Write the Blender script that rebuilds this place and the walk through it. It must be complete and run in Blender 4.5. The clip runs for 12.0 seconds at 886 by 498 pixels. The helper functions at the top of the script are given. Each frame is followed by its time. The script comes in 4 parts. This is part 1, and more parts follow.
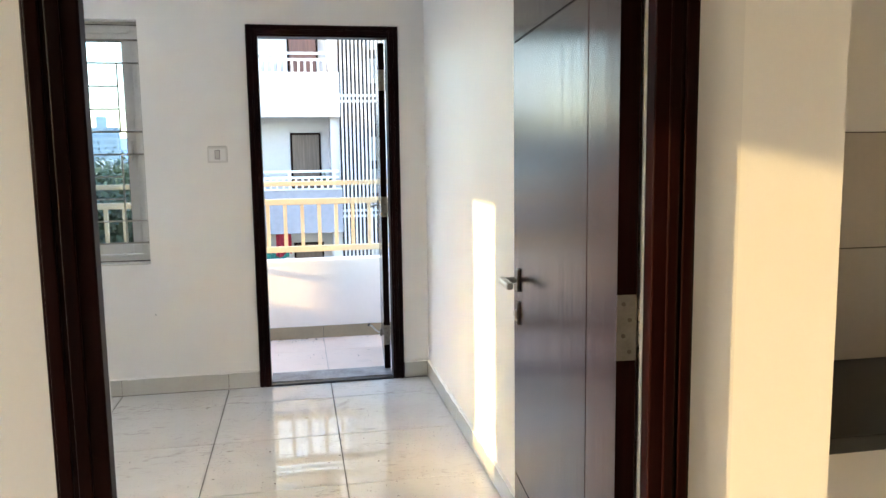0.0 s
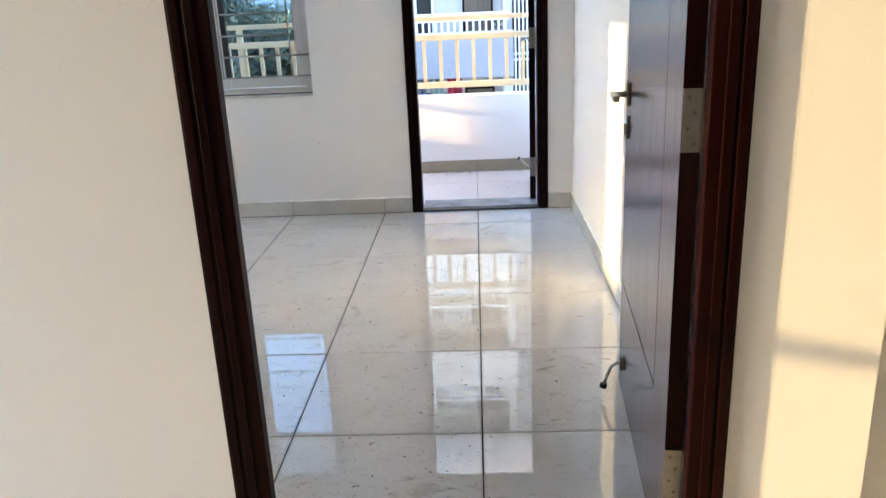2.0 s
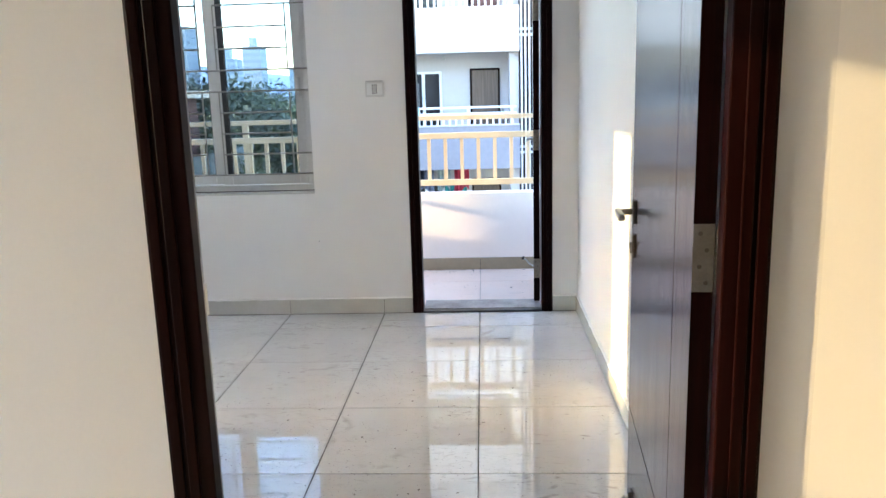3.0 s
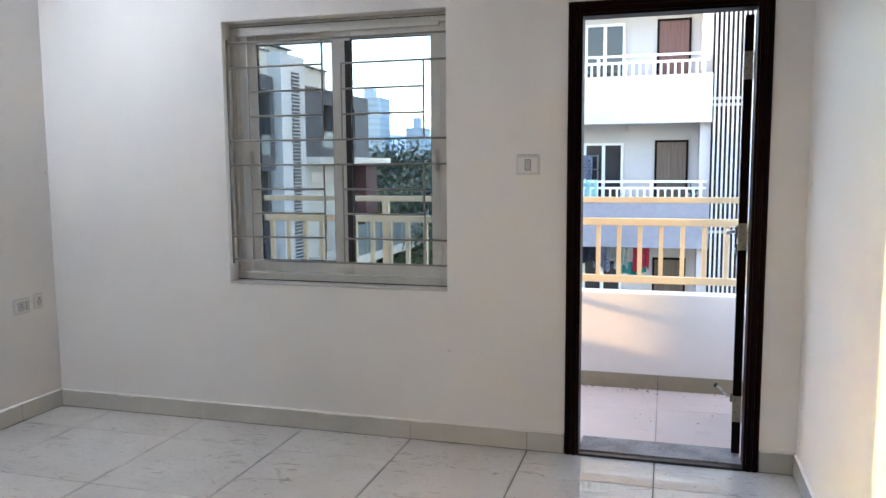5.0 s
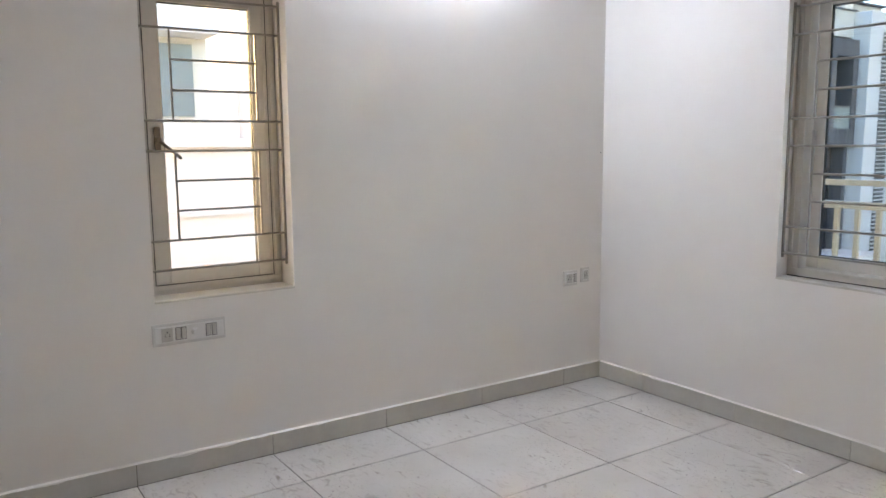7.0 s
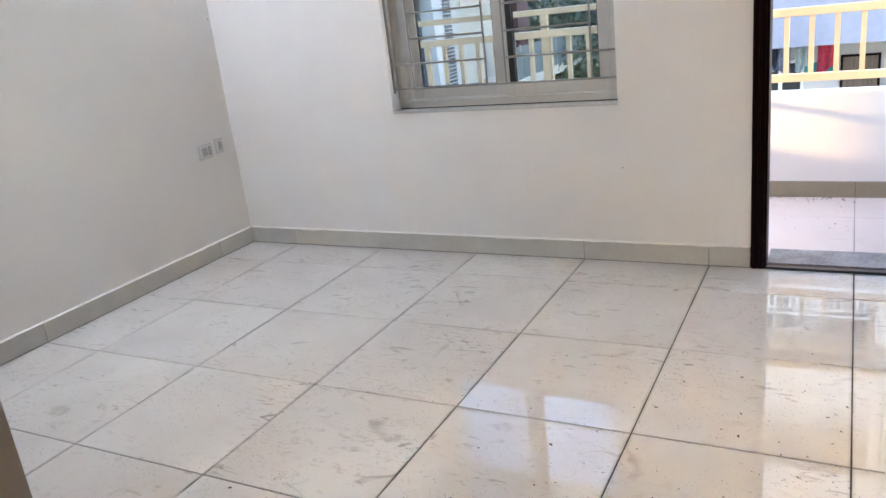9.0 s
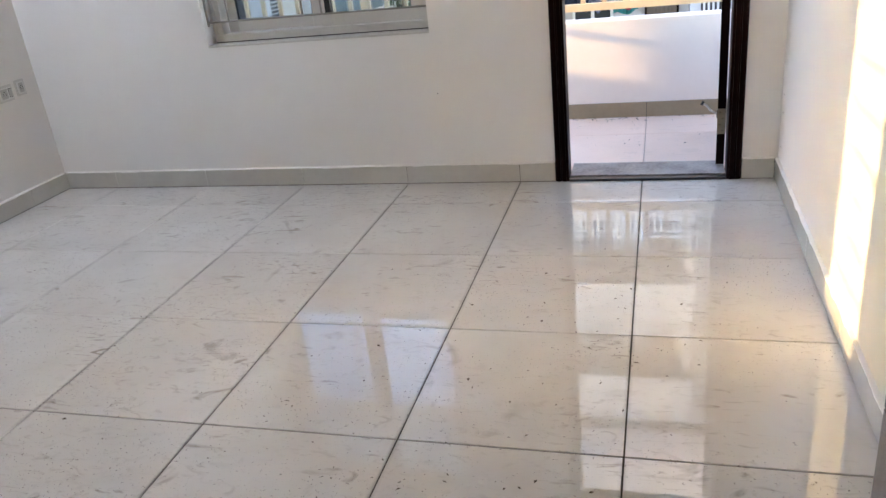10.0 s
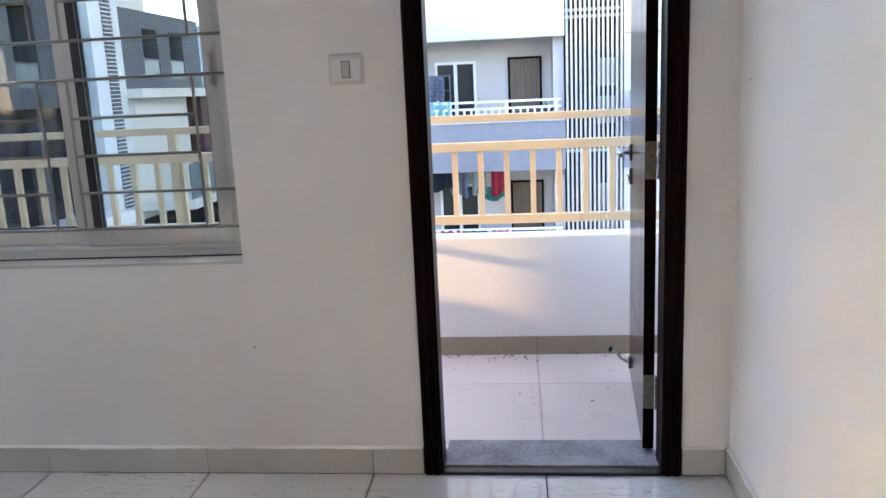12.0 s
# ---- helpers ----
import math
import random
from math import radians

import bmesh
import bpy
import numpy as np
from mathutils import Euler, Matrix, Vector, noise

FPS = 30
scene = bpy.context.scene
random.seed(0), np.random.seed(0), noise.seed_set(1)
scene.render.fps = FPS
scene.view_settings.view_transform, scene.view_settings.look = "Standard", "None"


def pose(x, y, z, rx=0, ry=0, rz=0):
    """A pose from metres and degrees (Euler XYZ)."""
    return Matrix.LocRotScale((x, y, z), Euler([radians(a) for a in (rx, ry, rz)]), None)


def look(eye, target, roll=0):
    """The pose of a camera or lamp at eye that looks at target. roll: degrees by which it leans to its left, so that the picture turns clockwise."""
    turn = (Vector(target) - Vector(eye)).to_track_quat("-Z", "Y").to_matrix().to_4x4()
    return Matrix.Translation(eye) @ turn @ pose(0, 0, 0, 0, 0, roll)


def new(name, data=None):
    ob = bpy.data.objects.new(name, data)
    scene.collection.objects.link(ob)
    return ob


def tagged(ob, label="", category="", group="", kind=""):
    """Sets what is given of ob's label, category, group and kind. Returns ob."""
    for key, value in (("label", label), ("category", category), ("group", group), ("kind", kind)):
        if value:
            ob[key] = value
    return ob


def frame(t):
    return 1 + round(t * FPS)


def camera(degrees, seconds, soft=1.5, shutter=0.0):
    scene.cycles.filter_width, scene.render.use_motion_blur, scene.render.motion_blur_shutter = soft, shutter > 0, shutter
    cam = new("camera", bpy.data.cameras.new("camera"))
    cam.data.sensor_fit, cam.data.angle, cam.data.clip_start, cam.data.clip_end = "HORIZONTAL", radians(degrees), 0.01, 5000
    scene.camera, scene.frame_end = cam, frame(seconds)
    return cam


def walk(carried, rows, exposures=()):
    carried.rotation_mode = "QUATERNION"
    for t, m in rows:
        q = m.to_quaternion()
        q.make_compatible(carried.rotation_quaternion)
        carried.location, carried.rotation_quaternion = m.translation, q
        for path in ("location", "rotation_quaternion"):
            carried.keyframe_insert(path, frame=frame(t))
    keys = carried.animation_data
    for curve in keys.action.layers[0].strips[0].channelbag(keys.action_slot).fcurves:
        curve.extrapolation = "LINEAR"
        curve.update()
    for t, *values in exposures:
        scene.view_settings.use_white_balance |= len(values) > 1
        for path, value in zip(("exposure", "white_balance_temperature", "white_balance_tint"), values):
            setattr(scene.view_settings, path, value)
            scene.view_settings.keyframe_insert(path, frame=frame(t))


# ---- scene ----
# ------------------------------------------------------------------ camera
cam = camera(59.7, 12.0, soft=1.5)
PATH = [
    (0, (-0.164, -4.623, 1.374), (0.203, -2.673, 1.129), -0.8),
    (0.5, (-0.081, -4.693, 1.35), (0.05, -2.73, 0.994), -1.2),
    (1, (-0.021, -4.777, 1.31), (-0.03, -2.84, 0.812), -1.9),
    (1.5, (0.004, -4.798, 1.264), (-0.072, -2.898, 0.644), -2.8),
    (2, (0.012, -4.827, 1.29), (-0.086, -2.925, 0.68), -2.6),
    (2.5, (0.019, -4.809, 1.338), (-0.083, -2.875, 0.836), -1.9),
    (4.3, (0.091, -3.964, 1.358), (-0.165, -1.999, 1.091), -1.1),
    (4.5, (0.09, -3.859, 1.357), (-0.232, -1.901, 1.106), -0.9),
    (5, (0.028, -3.619, 1.386), (-0.526, -1.709, 1.171), -0.4),
    (5.5, (-0.025, -3.461, 1.394), (-0.89, -1.667, 1.205), 0.0),
    (6, (-0.046, -3.366, 1.412), (-1.227, -1.762, 1.227), 0.3),
    (6.5, (-0.06, -3.344, 1.423), (-1.521, -1.992, 1.226), 0.6),
    (6.7, (-0.065, -3.33, 1.425), (-1.617, -2.086, 1.22), 0.6),
    (7.5, (-0.078, -3.37, 1.40), (-1.79, -2.40, 1.06), -2.0),
    (8.3, (-0.091, -3.456, 1.365), (-1.504, -2.116, 0.911), -4.9),
    (8.5, (-0.095, -3.482, 1.332), (-1.363, -2.013, 0.831), -5.3),
    (9, (-0.047, -3.55, 1.338), (-0.966, -1.886, 0.717), -6.8),
    (9.5, (0.037, -3.616, 1.301), (-0.636, -1.884, 0.563), -7.4),
    (10, (0.078, -3.697, 1.29), (-0.459, -1.941, 0.496), -6.4),
    (10.5, (0.052, -3.512, 1.289), (-0.389, -1.684, 0.608), -4.7),
    (11, (-0.031, -3.223, 1.33), (-0.358, -1.325, 0.793), -3.3),
    (11.5, (-0.017, -2.865, 1.343), (-0.277, -0.932, 0.904), -2.6),
    (12, (-0.066, -2.462, 1.313), (-0.268, -0.514, 0.907), -2.6),
]
walk(cam, [(t, look(eye, target, roll)) for t, eye, target, roll in PATH],
     exposures=[(0, 4.3, 6850, 14), (0.5, 4.2, 6650, 14), (1.0, 4.15, 6500, 14), (2.0, 4.3, 6300, 15), (2.5, 4.27, 6300, 15), (4.3, 4.06, 6750, 18), (5.0, 3.88, 6900, 19), (6.0, 3.8, 7100, 19), (6.5, 3.88, 7200, 22), (8.3, 4.63, 7050, 21), (9.0, 4.37, 6950, 21), (10.0, 4.05, 6900, 21), (11.0, 3.78, 6750, 21), (12, 3.75, 6600, 21)])

# ------------------------------------------------------------------ light
SUN_WAY = Vector((4.133, 0.82, -0.85)).normalized()
world = bpy.data.worlds.new("sky")
scene.world = world
world.use_nodes = True
wn = world.node_tree.nodes
sky = wn.new("ShaderNodeTexSky")
sky.sky_type = "NISHITA"
sky.sun_disc = False
sky.sun_elevation = math.asin(-SUN_WAY.z)
sky.sun_rotation = math.atan2(-SUN_WAY.x, -SUN_WAY.y)
sky.air_density, sky.dust_density, sky.ozone_density = 1.0, 0.3, 2.0
wn["Background"].inputs["Strength"].default_value = 0.125
world.node_tree.links.new(sky.outputs["Color"], wn["Background"].inputs["Color"])

sun_data = bpy.data.lights.new("sun", "SUN")
sun_data.energy, sun_data.angle, sun_data.color = 0.57, radians(0.5), (1.0, 0.75, 0.33)
sun = new("sun", sun_data)
sun.matrix_world = look((-30, -6, 12), Vector((-30, -6, 12)) + SUN_WAY)


# ------------------------------------------------------------------ materials
def material(name, color, rough=0.6, metal=0.0, spec=0.5, vary=0.06, scale=3.0, fine=60.0, bump=0.0, tint=None,
             per_object=0.0, coat=0.0, rough_vary=0.0):
    """Painted, plastic, metal or mineral surface with variation at two scales."""
    m = bpy.data.materials.new(name)
    m.use_nodes = True
    nt = m.node_tree
    p = nt.nodes["Principled BSDF"]
    p.inputs["Roughness"].default_value = rough
    p.inputs["Metallic"].default_value = metal
    p.inputs["Specular IOR Level"].default_value = spec
    p.inputs["Coat Weight"].default_value = coat
    p.inputs["Coat Roughness"].default_value = 0.08
    geo = nt.nodes.new("ShaderNodeNewGeometry")
    big = nt.nodes.new("ShaderNodeTexNoise")
    big.inputs["Scale"].default_value, big.inputs["Detail"].default_value = scale, 5
    small = nt.nodes.new("ShaderNodeTexNoise")
    small.inputs["Scale"].default_value, small.inputs["Detail"].default_value = fine, 4
    for n in (big, small):
        nt.links.new(geo.outputs["Position"], n.inputs["Vector"])
    mix = nt.nodes.new("ShaderNodeMix")
    mix.data_type = "RGBA"
    c2 = tint or tuple(c * (1 - 2.2 * vary) for c in color)
    mix.inputs["A"].default_value = (*color, 1)
    mix.inputs["B"].default_value = (*c2, 1)
    ramp = nt.nodes.new("ShaderNodeValToRGB")
    ramp.color_ramp.elements[0].position, ramp.color_ramp.elements[1].position = 0.35, 0.75
    add = nt.nodes.new("ShaderNodeMath")
    add.operation = "MULTIPLY_ADD"
    add.inputs[1].default_value, add.inputs[2].default_value = 0.35, 0.0
    nt.links.new(small.outputs["Fac"], add.inputs[0])
    add2 = nt.nodes.new("ShaderNodeMath")
    add2.operation = "MULTIPLY_ADD"
    add2.inputs[1].default_value = 0.7
    nt.links.new(big.outputs["Fac"], add2.inputs[0])
    nt.links.new(add.outputs[0], add2.inputs[2])
    nt.links.new(add2.outputs[0], ramp.inputs["Fac"])
    nt.links.new(ramp.outputs["Color"], mix.inputs["Factor"])
    out = mix.outputs["Result"]
    if per_object:
        info = nt.nodes.new("ShaderNodeObjectInfo")
        hsv = nt.nodes.new("ShaderNodeHueSaturation")
        mr = nt.nodes.new("ShaderNodeMapRange")
        mr.inputs["To Min"].default_value, mr.inputs["To Max"].default_value = 1 - per_object, 1 + per_object
        nt.links.new(info.outputs["Random"], mr.inputs["Value"])
        nt.links.new(mr.outputs["Result"], hsv.inputs["Value"])
        nt.links.new(out, hsv.inputs["Color"])
        out = hsv.outputs["Color"]
    nt.links.new(out, p.inputs["Base Color"])
    if rough_vary:
        mr = nt.nodes.new("ShaderNodeMapRange")
        mr.inputs["To Min"].default_value, mr.inputs["To Max"].default_value = max(0, rough - rough_vary), rough + rough_vary
        nt.links.new(big.outputs["Fac"], mr.inputs["Value"])
        nt.links.new(mr.outputs["Result"], p.inputs["Roughness"])
    if bump:
        b = nt.nodes.new("ShaderNodeBump")
        b.inputs["Strength"].default_value, b.inputs["Distance"].default_value = bump, 0.004
        nt.links.new(small.outputs["Fac"], b.inputs["Height"])
        nt.links.new(b.outputs["Normal"], p.inputs["Normal"])
    return m


def floor_tile_material(name, color, vein, dirt, rough, dirt_amount):
    """Polished vitrified tile with faint veins, scuffs and dried mud specks."""
    m = bpy.data.materials.new(name)
    m.use_nodes = True
    nt, N, L = m.node_tree, m.node_tree.nodes, m.node_tree.links
    p = N["Principled BSDF"]
    geo = N.new("ShaderNodeNewGeometry")
    info = N.new("ShaderNodeObjectInfo")
    shift = N.new("ShaderNodeVectorMath")
    shift.operation = "MULTIPLY_ADD"
    shift.inputs[1].default_value = (1, 1, 1)
    comb = N.new("ShaderNodeCombineXYZ")
    mul = N.new("ShaderNodeMath")
    mul.operation, mul.inputs[1].default_value = "MULTIPLY", 9.0
    L.new(info.outputs["Random"], mul.inputs[0])
    L.new(mul.outputs[0], comb.inputs["Z"])
    L.new(geo.outputs["Position"], shift.inputs[0])
    L.new(comb.outputs[0], shift.inputs[2])

    turns = []
    for angle, stretch in ((0.9, (0.75, 1.45, 1)), (-0.5, (0.6, 1.7, 1)), (2.1, (0.55, 2.0, 1))):
        mp = N.new("ShaderNodeMapping")
        mp.inputs["Rotation"].default_value, mp.inputs["Scale"].default_value = (0, 0, angle), stretch
        mp.inputs["Location"].default_value = (angle * 3, angle, 0)
        L.new(geo.outputs["Position"], mp.inputs["Vector"])
        turns.append(mp)

    def noise_tex(scale, detail, distort, moved, strokes=None):
        n = N.new("ShaderNodeTexNoise")
        n.inputs["Scale"].default_value, n.inputs["Detail"].default_value, n.inputs["Distortion"].default_value = scale, detail, distort
        L.new(turns[strokes].outputs[0] if strokes is not None else shift.outputs[0] if moved else geo.outputs["Position"], n.inputs["Vector"])
        return n.outputs["Fac"]

    def band(fac, lo, hi):
        r = N.new("ShaderNodeMapRange")
        r.inputs["From Min"].default_value, r.inputs["From Max"].default_value = lo, hi
        L.new(fac, r.inputs["Value"])
        return r.outputs["Result"]

    def times(a, b):
        n = N.new("ShaderNodeMath")
        n.operation = "MULTIPLY"
        L.new(a, n.inputs[0])
        if isinstance(b, float):
            n.inputs[1].default_value = b
        else:
            L.new(b, n.inputs[1])
        return n.outputs[0]

    def mixed(fac, a, b):
        n = N.new("ShaderNodeMix")
        n.data_type = "RGBA"
        L.new(fac, n.inputs["Factor"])
        for sock, v in (("A", a), ("B", b)):
            if isinstance(v, tuple):
                n.inputs[sock].default_value = (*v, 1)
            else:
                L.new(v, n.inputs[sock])
        return n.outputs["Result"]

    cloud = times(band(noise_tex(2.6, 6, 1.2, True), 0.42, 0.75), 0.8)
    base = mixed(cloud, color, vein)
    film = times(band(noise_tex(1.3, 5, 0.3, False), 0.40, 0.72), 0.45)
    base = mixed(film, base, tuple(c * 0.78 for c in color))
    haze = times(band(noise_tex(0.9, 4, 0.6, True), 0.45, 0.70), 0.30 * dirt_amount)
    base = mixed(haze, base, tuple(0.55 * c + 0.45 * d for c, d in zip(color, dirt)))
    smear = times(times(band(noise_tex(14, 6, 2.4, False, 0), 0.57, 0.72), band(noise_tex(1.7, 3, 0, False), 0.40, 0.60)), 0.30 * dirt_amount)
    base = mixed(smear, base, dirt)
    for k, sc in ((1, 9.0), (2, 17.0)):
        base = mixed(times(times(band(noise_tex(sc, 7, 1.6, False, k), 0.60, 0.74), band(noise_tex(1.2 + 0.5 * k, 3, 0, True), 0.48, 0.62)), 0.60 * dirt_amount), base, dirt)
    blot = times(times(band(noise_tex(5.5, 5, 1.0, True), 0.63, 0.72), band(noise_tex(1.9, 2, 0, False), 0.48, 0.60)), 0.40 * dirt_amount)
    base = mixed(blot, base, dirt)
    sep = N.new("ShaderNodeSeparateXYZ")
    L.new(geo.outputs["Position"], sep.inputs[0])
    fold = N.new("ShaderNodeMath")
    fold.operation, fold.inputs[1].default_value = "PINGPONG", 0.3
    L.new(sep.outputs["X"], fold.inputs[0])
    seam = times(times(band(fold.outputs[0], 0.013, 0.004), band(noise_tex(6.0, 4, 0.5, False), 0.35, 0.60)), 0.55 * dirt_amount)
    base = mixed(seam, base, tuple(0.6 * c for c in color))
    fleck = times(times(band(noise_tex(130, 2, 0.8, False), 0.675, 0.71), band(noise_tex(2.3, 3, 0, True), 0.40, 0.58)), 0.85 * dirt_amount)
    base = mixed(fleck, base, tuple(c * 0.35 for c in dirt))
    speck = times(times(band(noise_tex(70, 1, 0.3, False), 0.76, 0.79), band(noise_tex(3.7, 2, 0, False), 0.54, 0.66)), 0.8 * dirt_amount)
    base = mixed(speck, base, tuple(c * 0.4 for c in dirt))
    L.new(base, p.inputs["Base Color"])
    rr = N.new("ShaderNodeMath")
    rr.operation, rr.inputs[1].default_value, rr.inputs[2].default_value = "MULTIPLY_ADD", 0.12, rough
    add = N.new("ShaderNodeMath")
    L.new(smear, add.inputs[0])
    L.new(times(film, 0.05), add.inputs[1])
    L.new(add.outputs[0], rr.inputs[0])
    L.new(rr.outputs[0], p.inputs["Roughness"])
    p.inputs["Specular IOR Level"].default_value = 0.75
    b = N.new("ShaderNodeBump")
    b.inputs["Strength"].default_value, b.inputs["Distance"].default_value = 0.003, 0.002
    L.new(noise_tex(7, 2, 0, True), b.inputs["Height"])
    L.new(b.outputs["Normal"], p.inputs["Normal"])
    return m


def wood_material(name, dark, light, rough, scale=(40, 40, 1.6), coat=0.0, bump=0.12):
    """Stained timber with its grain upright."""
    m = bpy.data.materials.new(name)
    m.use_nodes = True
    N, L = m.node_tree.nodes, m.node_tree.links
    p = N["Principled BSDF"]
    tc = N.new("ShaderNodeTexCoord")
    mp = N.new("ShaderNodeMapping")
    mp.inputs["Scale"].default_value = scale
    L.new(tc.outputs["Object"], mp.inputs["Vector"])
    n = N.new("ShaderNodeTexNoise")
    n.inputs["Scale"].default_value, n.inputs["Detail"].default_value, n.inputs["Distortion"].default_value = 1.0, 6, 1.0
    L.new(mp.outputs[0], n.inputs["Vector"])
    r = N.new("ShaderNodeValToRGB")
    r.color_ramp.elements[0].position, r.color_ramp.elements[1].position = 0.32, 0.72
    r.color_ramp.elements[0].color, r.color_ramp.elements[1].color = (*dark, 1), (*light, 1)
    L.new(n.outputs["Fac"], r.inputs["Fac"])
    L.new(r.outputs["Color"], p.inputs["Base Color"])
    mr = N.new("ShaderNodeMapRange")
    mr.inputs["To Min"].default_value, mr.inputs["To Max"].default_value = rough - 0.06, rough + 0.08
    L.new(n.outputs["Fac"], mr.inputs["Value"])
    L.new(mr.outputs["Result"], p.inputs["Roughness"])
    p.inputs["Coat Weight"].default_value = coat
    b = N.new("ShaderNodeBump")
    b.inputs["Strength"].default_value, b.inputs["Distance"].default_value = bump, 0.002
    L.new(n.outputs["Fac"], b.inputs["Height"])
    L.new(b.outputs["Normal"], p.inputs["Normal"])
    return m


def glass_material(name, tint, rough=0.0):
    m = bpy.data.materials.new(name)
    m.use_nodes = True
    p = m.node_tree.nodes["Principled BSDF"]
    p.inputs["Base Color"].default_value = (*tint, 1)
    p.inputs["Transmission Weight"].default_value = 1.0
    p.inputs["Roughness"].default_value = rough
    p.inputs["IOR"].default_value = 1.45
    return m


def glow_material(name, color, strength):
    m = bpy.data.materials.new(name)
    m.use_nodes = True
    p = m.node_tree.nodes["Principled BSDF"]
    p.inputs["Base Color"].default_value = (*color, 1)
    p.inputs["Emission Color"].default_value = (*color, 1)
    p.inputs["Emission Strength"].default_value = strength
    return m


PAINT = material("white_wall_paint", (0.82, 0.795, 0.765), rough=0.55, vary=0.02, scale=1.6, fine=140, bump=0.05, tint=(0.785, 0.765, 0.735))
HALL_PAINT = material("cream_wall_paint", (0.75, 0.73, 0.71), rough=0.55, vary=0.02, scale=1.6, fine=140, bump=0.05)
CEIL_PAINT = material("ceiling_paint", (0.82, 0.82, 0.81), rough=0.8, vary=0.02, scale=2)
OUT_PAINT = material("outside_wall_paint", (0.92, 0.795, 0.71), rough=0.8, vary=0.05, scale=2.5, fine=30, bump=0.15, tint=(0.885, 0.76, 0.67))
TILE = floor_tile_material("polished_floor_tile", (0.70, 0.675, 0.64), (0.63, 0.605, 0.565), (0.20, 0.155, 0.12), 0.003, 1.15)
HALL_TILE = floor_tile_material("hall_floor_tile", (0.70, 0.67, 0.63), (0.64, 0.61, 0.57), (0.22, 0.17, 0.13), 0.06, 0.5)
BALC_TILE = floor_tile_material("balcony_tile", (0.92, 0.71, 0.60), (0.89, 0.67, 0.555), (0.30, 0.22, 0.17), 0.30, 0.5)
GROUT = material("tile_grout", (0.055, 0.045, 0.036), rough=0.9, vary=0.15, scale=9)
GROUT_PALE = material("pale_tile_grout", (0.55, 0.44, 0.38), rough=0.9, vary=0.15, scale=9)
SKIRT = material("skirting_tile", (0.56, 0.545, 0.50), rough=0.22, vary=0.05, scale=6, fine=50, per_object=0.03)
SKIRT_TAN = material("tan_skirting_tile", (0.35, 0.265, 0.17), rough=0.4, vary=0.10, scale=(7), fine=40, per_object=0.05)
DARK_WOOD = wood_material("dark_stained_wood", (0.0045, 0.0007, 0.0006), (0.0120, 0.0018, 0.0014), 0.38, coat=0.0)
DARK_WOOD.node_tree.nodes["Principled BSDF"].inputs["Specular IOR Level"].default_value = 0.07
LEAF_WOOD = wood_material("door_veneer", (0.020, 0.0075, 0.0055), (0.062, 0.027, 0.021), 0.20, scale=(22, 22, 0.6), bump=0.30)
LEAF_WOOD.node_tree.nodes["Principled BSDF"].inputs["Specular IOR Level"].default_value = 0.42
REBATE = material("dull_rebate", (0.31, 0.30, 0.31), rough=0.45, vary=0.08, scale=6, fine=40)
GROOVE = material("groove_shadow_line", (0.012, 0.007, 0.005), rough=0.7, vary=0.1)
STEEL = material("brushed_steel", (0.62, 0.59, 0.54), rough=0.30, metal=1.0, vary=0.08, scale=12, fine=200)
STEEL_WORN = material("worn_hinge_steel", (0.36, 0.33, 0.28), rough=0.42, metal=1.0, vary=0.15, scale=20, fine=200)
STEEL_DARK = material("bronze_steel", (0.20, 0.17, 0.14), rough=0.32, metal=1.0, vary=0.08, scale=12)
RUBBER = material("black_rubber", (0.03, 0.03, 0.03), rough=0.8)
UPVC = material("aluminium_window_frame", (0.60, 0.58, 0.54), rough=0.38, vary=0.05, scale=4, fine=40, tint=(0.53, 0.51, 0.47))
GASKET_GAP = material("black_gasket_and_gap_shade", (0.02, 0.02, 0.02), rough=0.6)
GRILLE = material("grille_bar_paint", (0.30, 0.28, 0.25), rough=0.45, vary=0.1, scale=8)
SILL = material("sill_stone", (0.62, 0.60, 0.55), rough=0.35, vary=0.06, scale=5)
GRANITE = material("grey_granite", (0.44, 0.42, 0.42), rough=0.34, vary=0.25, scale=6, fine=60, tint=(0.07, 0.066, 0.066), rough_vary=0.15)
BLACK_STONE = material("black_granite", (0.018, 0.017, 0.017), rough=0.3, vary=0.2, scale=20, fine=200)
GLASS = glass_material("tinted_glass", (0.50, 0.58, 0.62))
GLASS_CLEAR = glass_material("clear_glass", (0.62, 0.60, 0.575))
GLASS_GREY = glass_material("grey_glass", (0.36, 0.41, 0.44))
RAIL = material("peach_rail_paint", (0.78, 0.58, 0.36), rough=0.45, vary=0.05, scale=6, fine=50, tint=(0.68, 0.50, 0.31))
PLASTIC = material("white_switch_plastic", (0.74, 0.735, 0.72), rough=0.3, vary=0.02)
PLASTIC_TRIM = material("greyish_plate_frame", (0.65, 0.635, 0.61), rough=0.35, vary=0.03)
PLASTIC_GREY = material("grey_switch_plastic", (0.50, 0.49, 0.47), rough=0.35, vary=0.03)
SLOT = material("hole_shade", (0.04, 0.04, 0.04), rough=0.6)
TUBE = glow_material("lit_tube", (0.68, 0.83, 1.0), 8.4)
WHITE_PAINT = material("white_gloss_paint", (0.80, 0.79, 0.79), rough=0.4, vary=0.03, scale=4)
OPP_WHITE = material("white_render", (0.56, 0.522, 0.52), rough=0.85, vary=0.04, scale=0.8, fine=14, tint=(0.52, 0.48, 0.475))
OPP_GREY = material("slate_grey_render", (0.20, 0.19, 0.225), rough=0.85, vary=0.08, scale=0.7, fine=9, tint=(0.30, 0.285, 0.32))
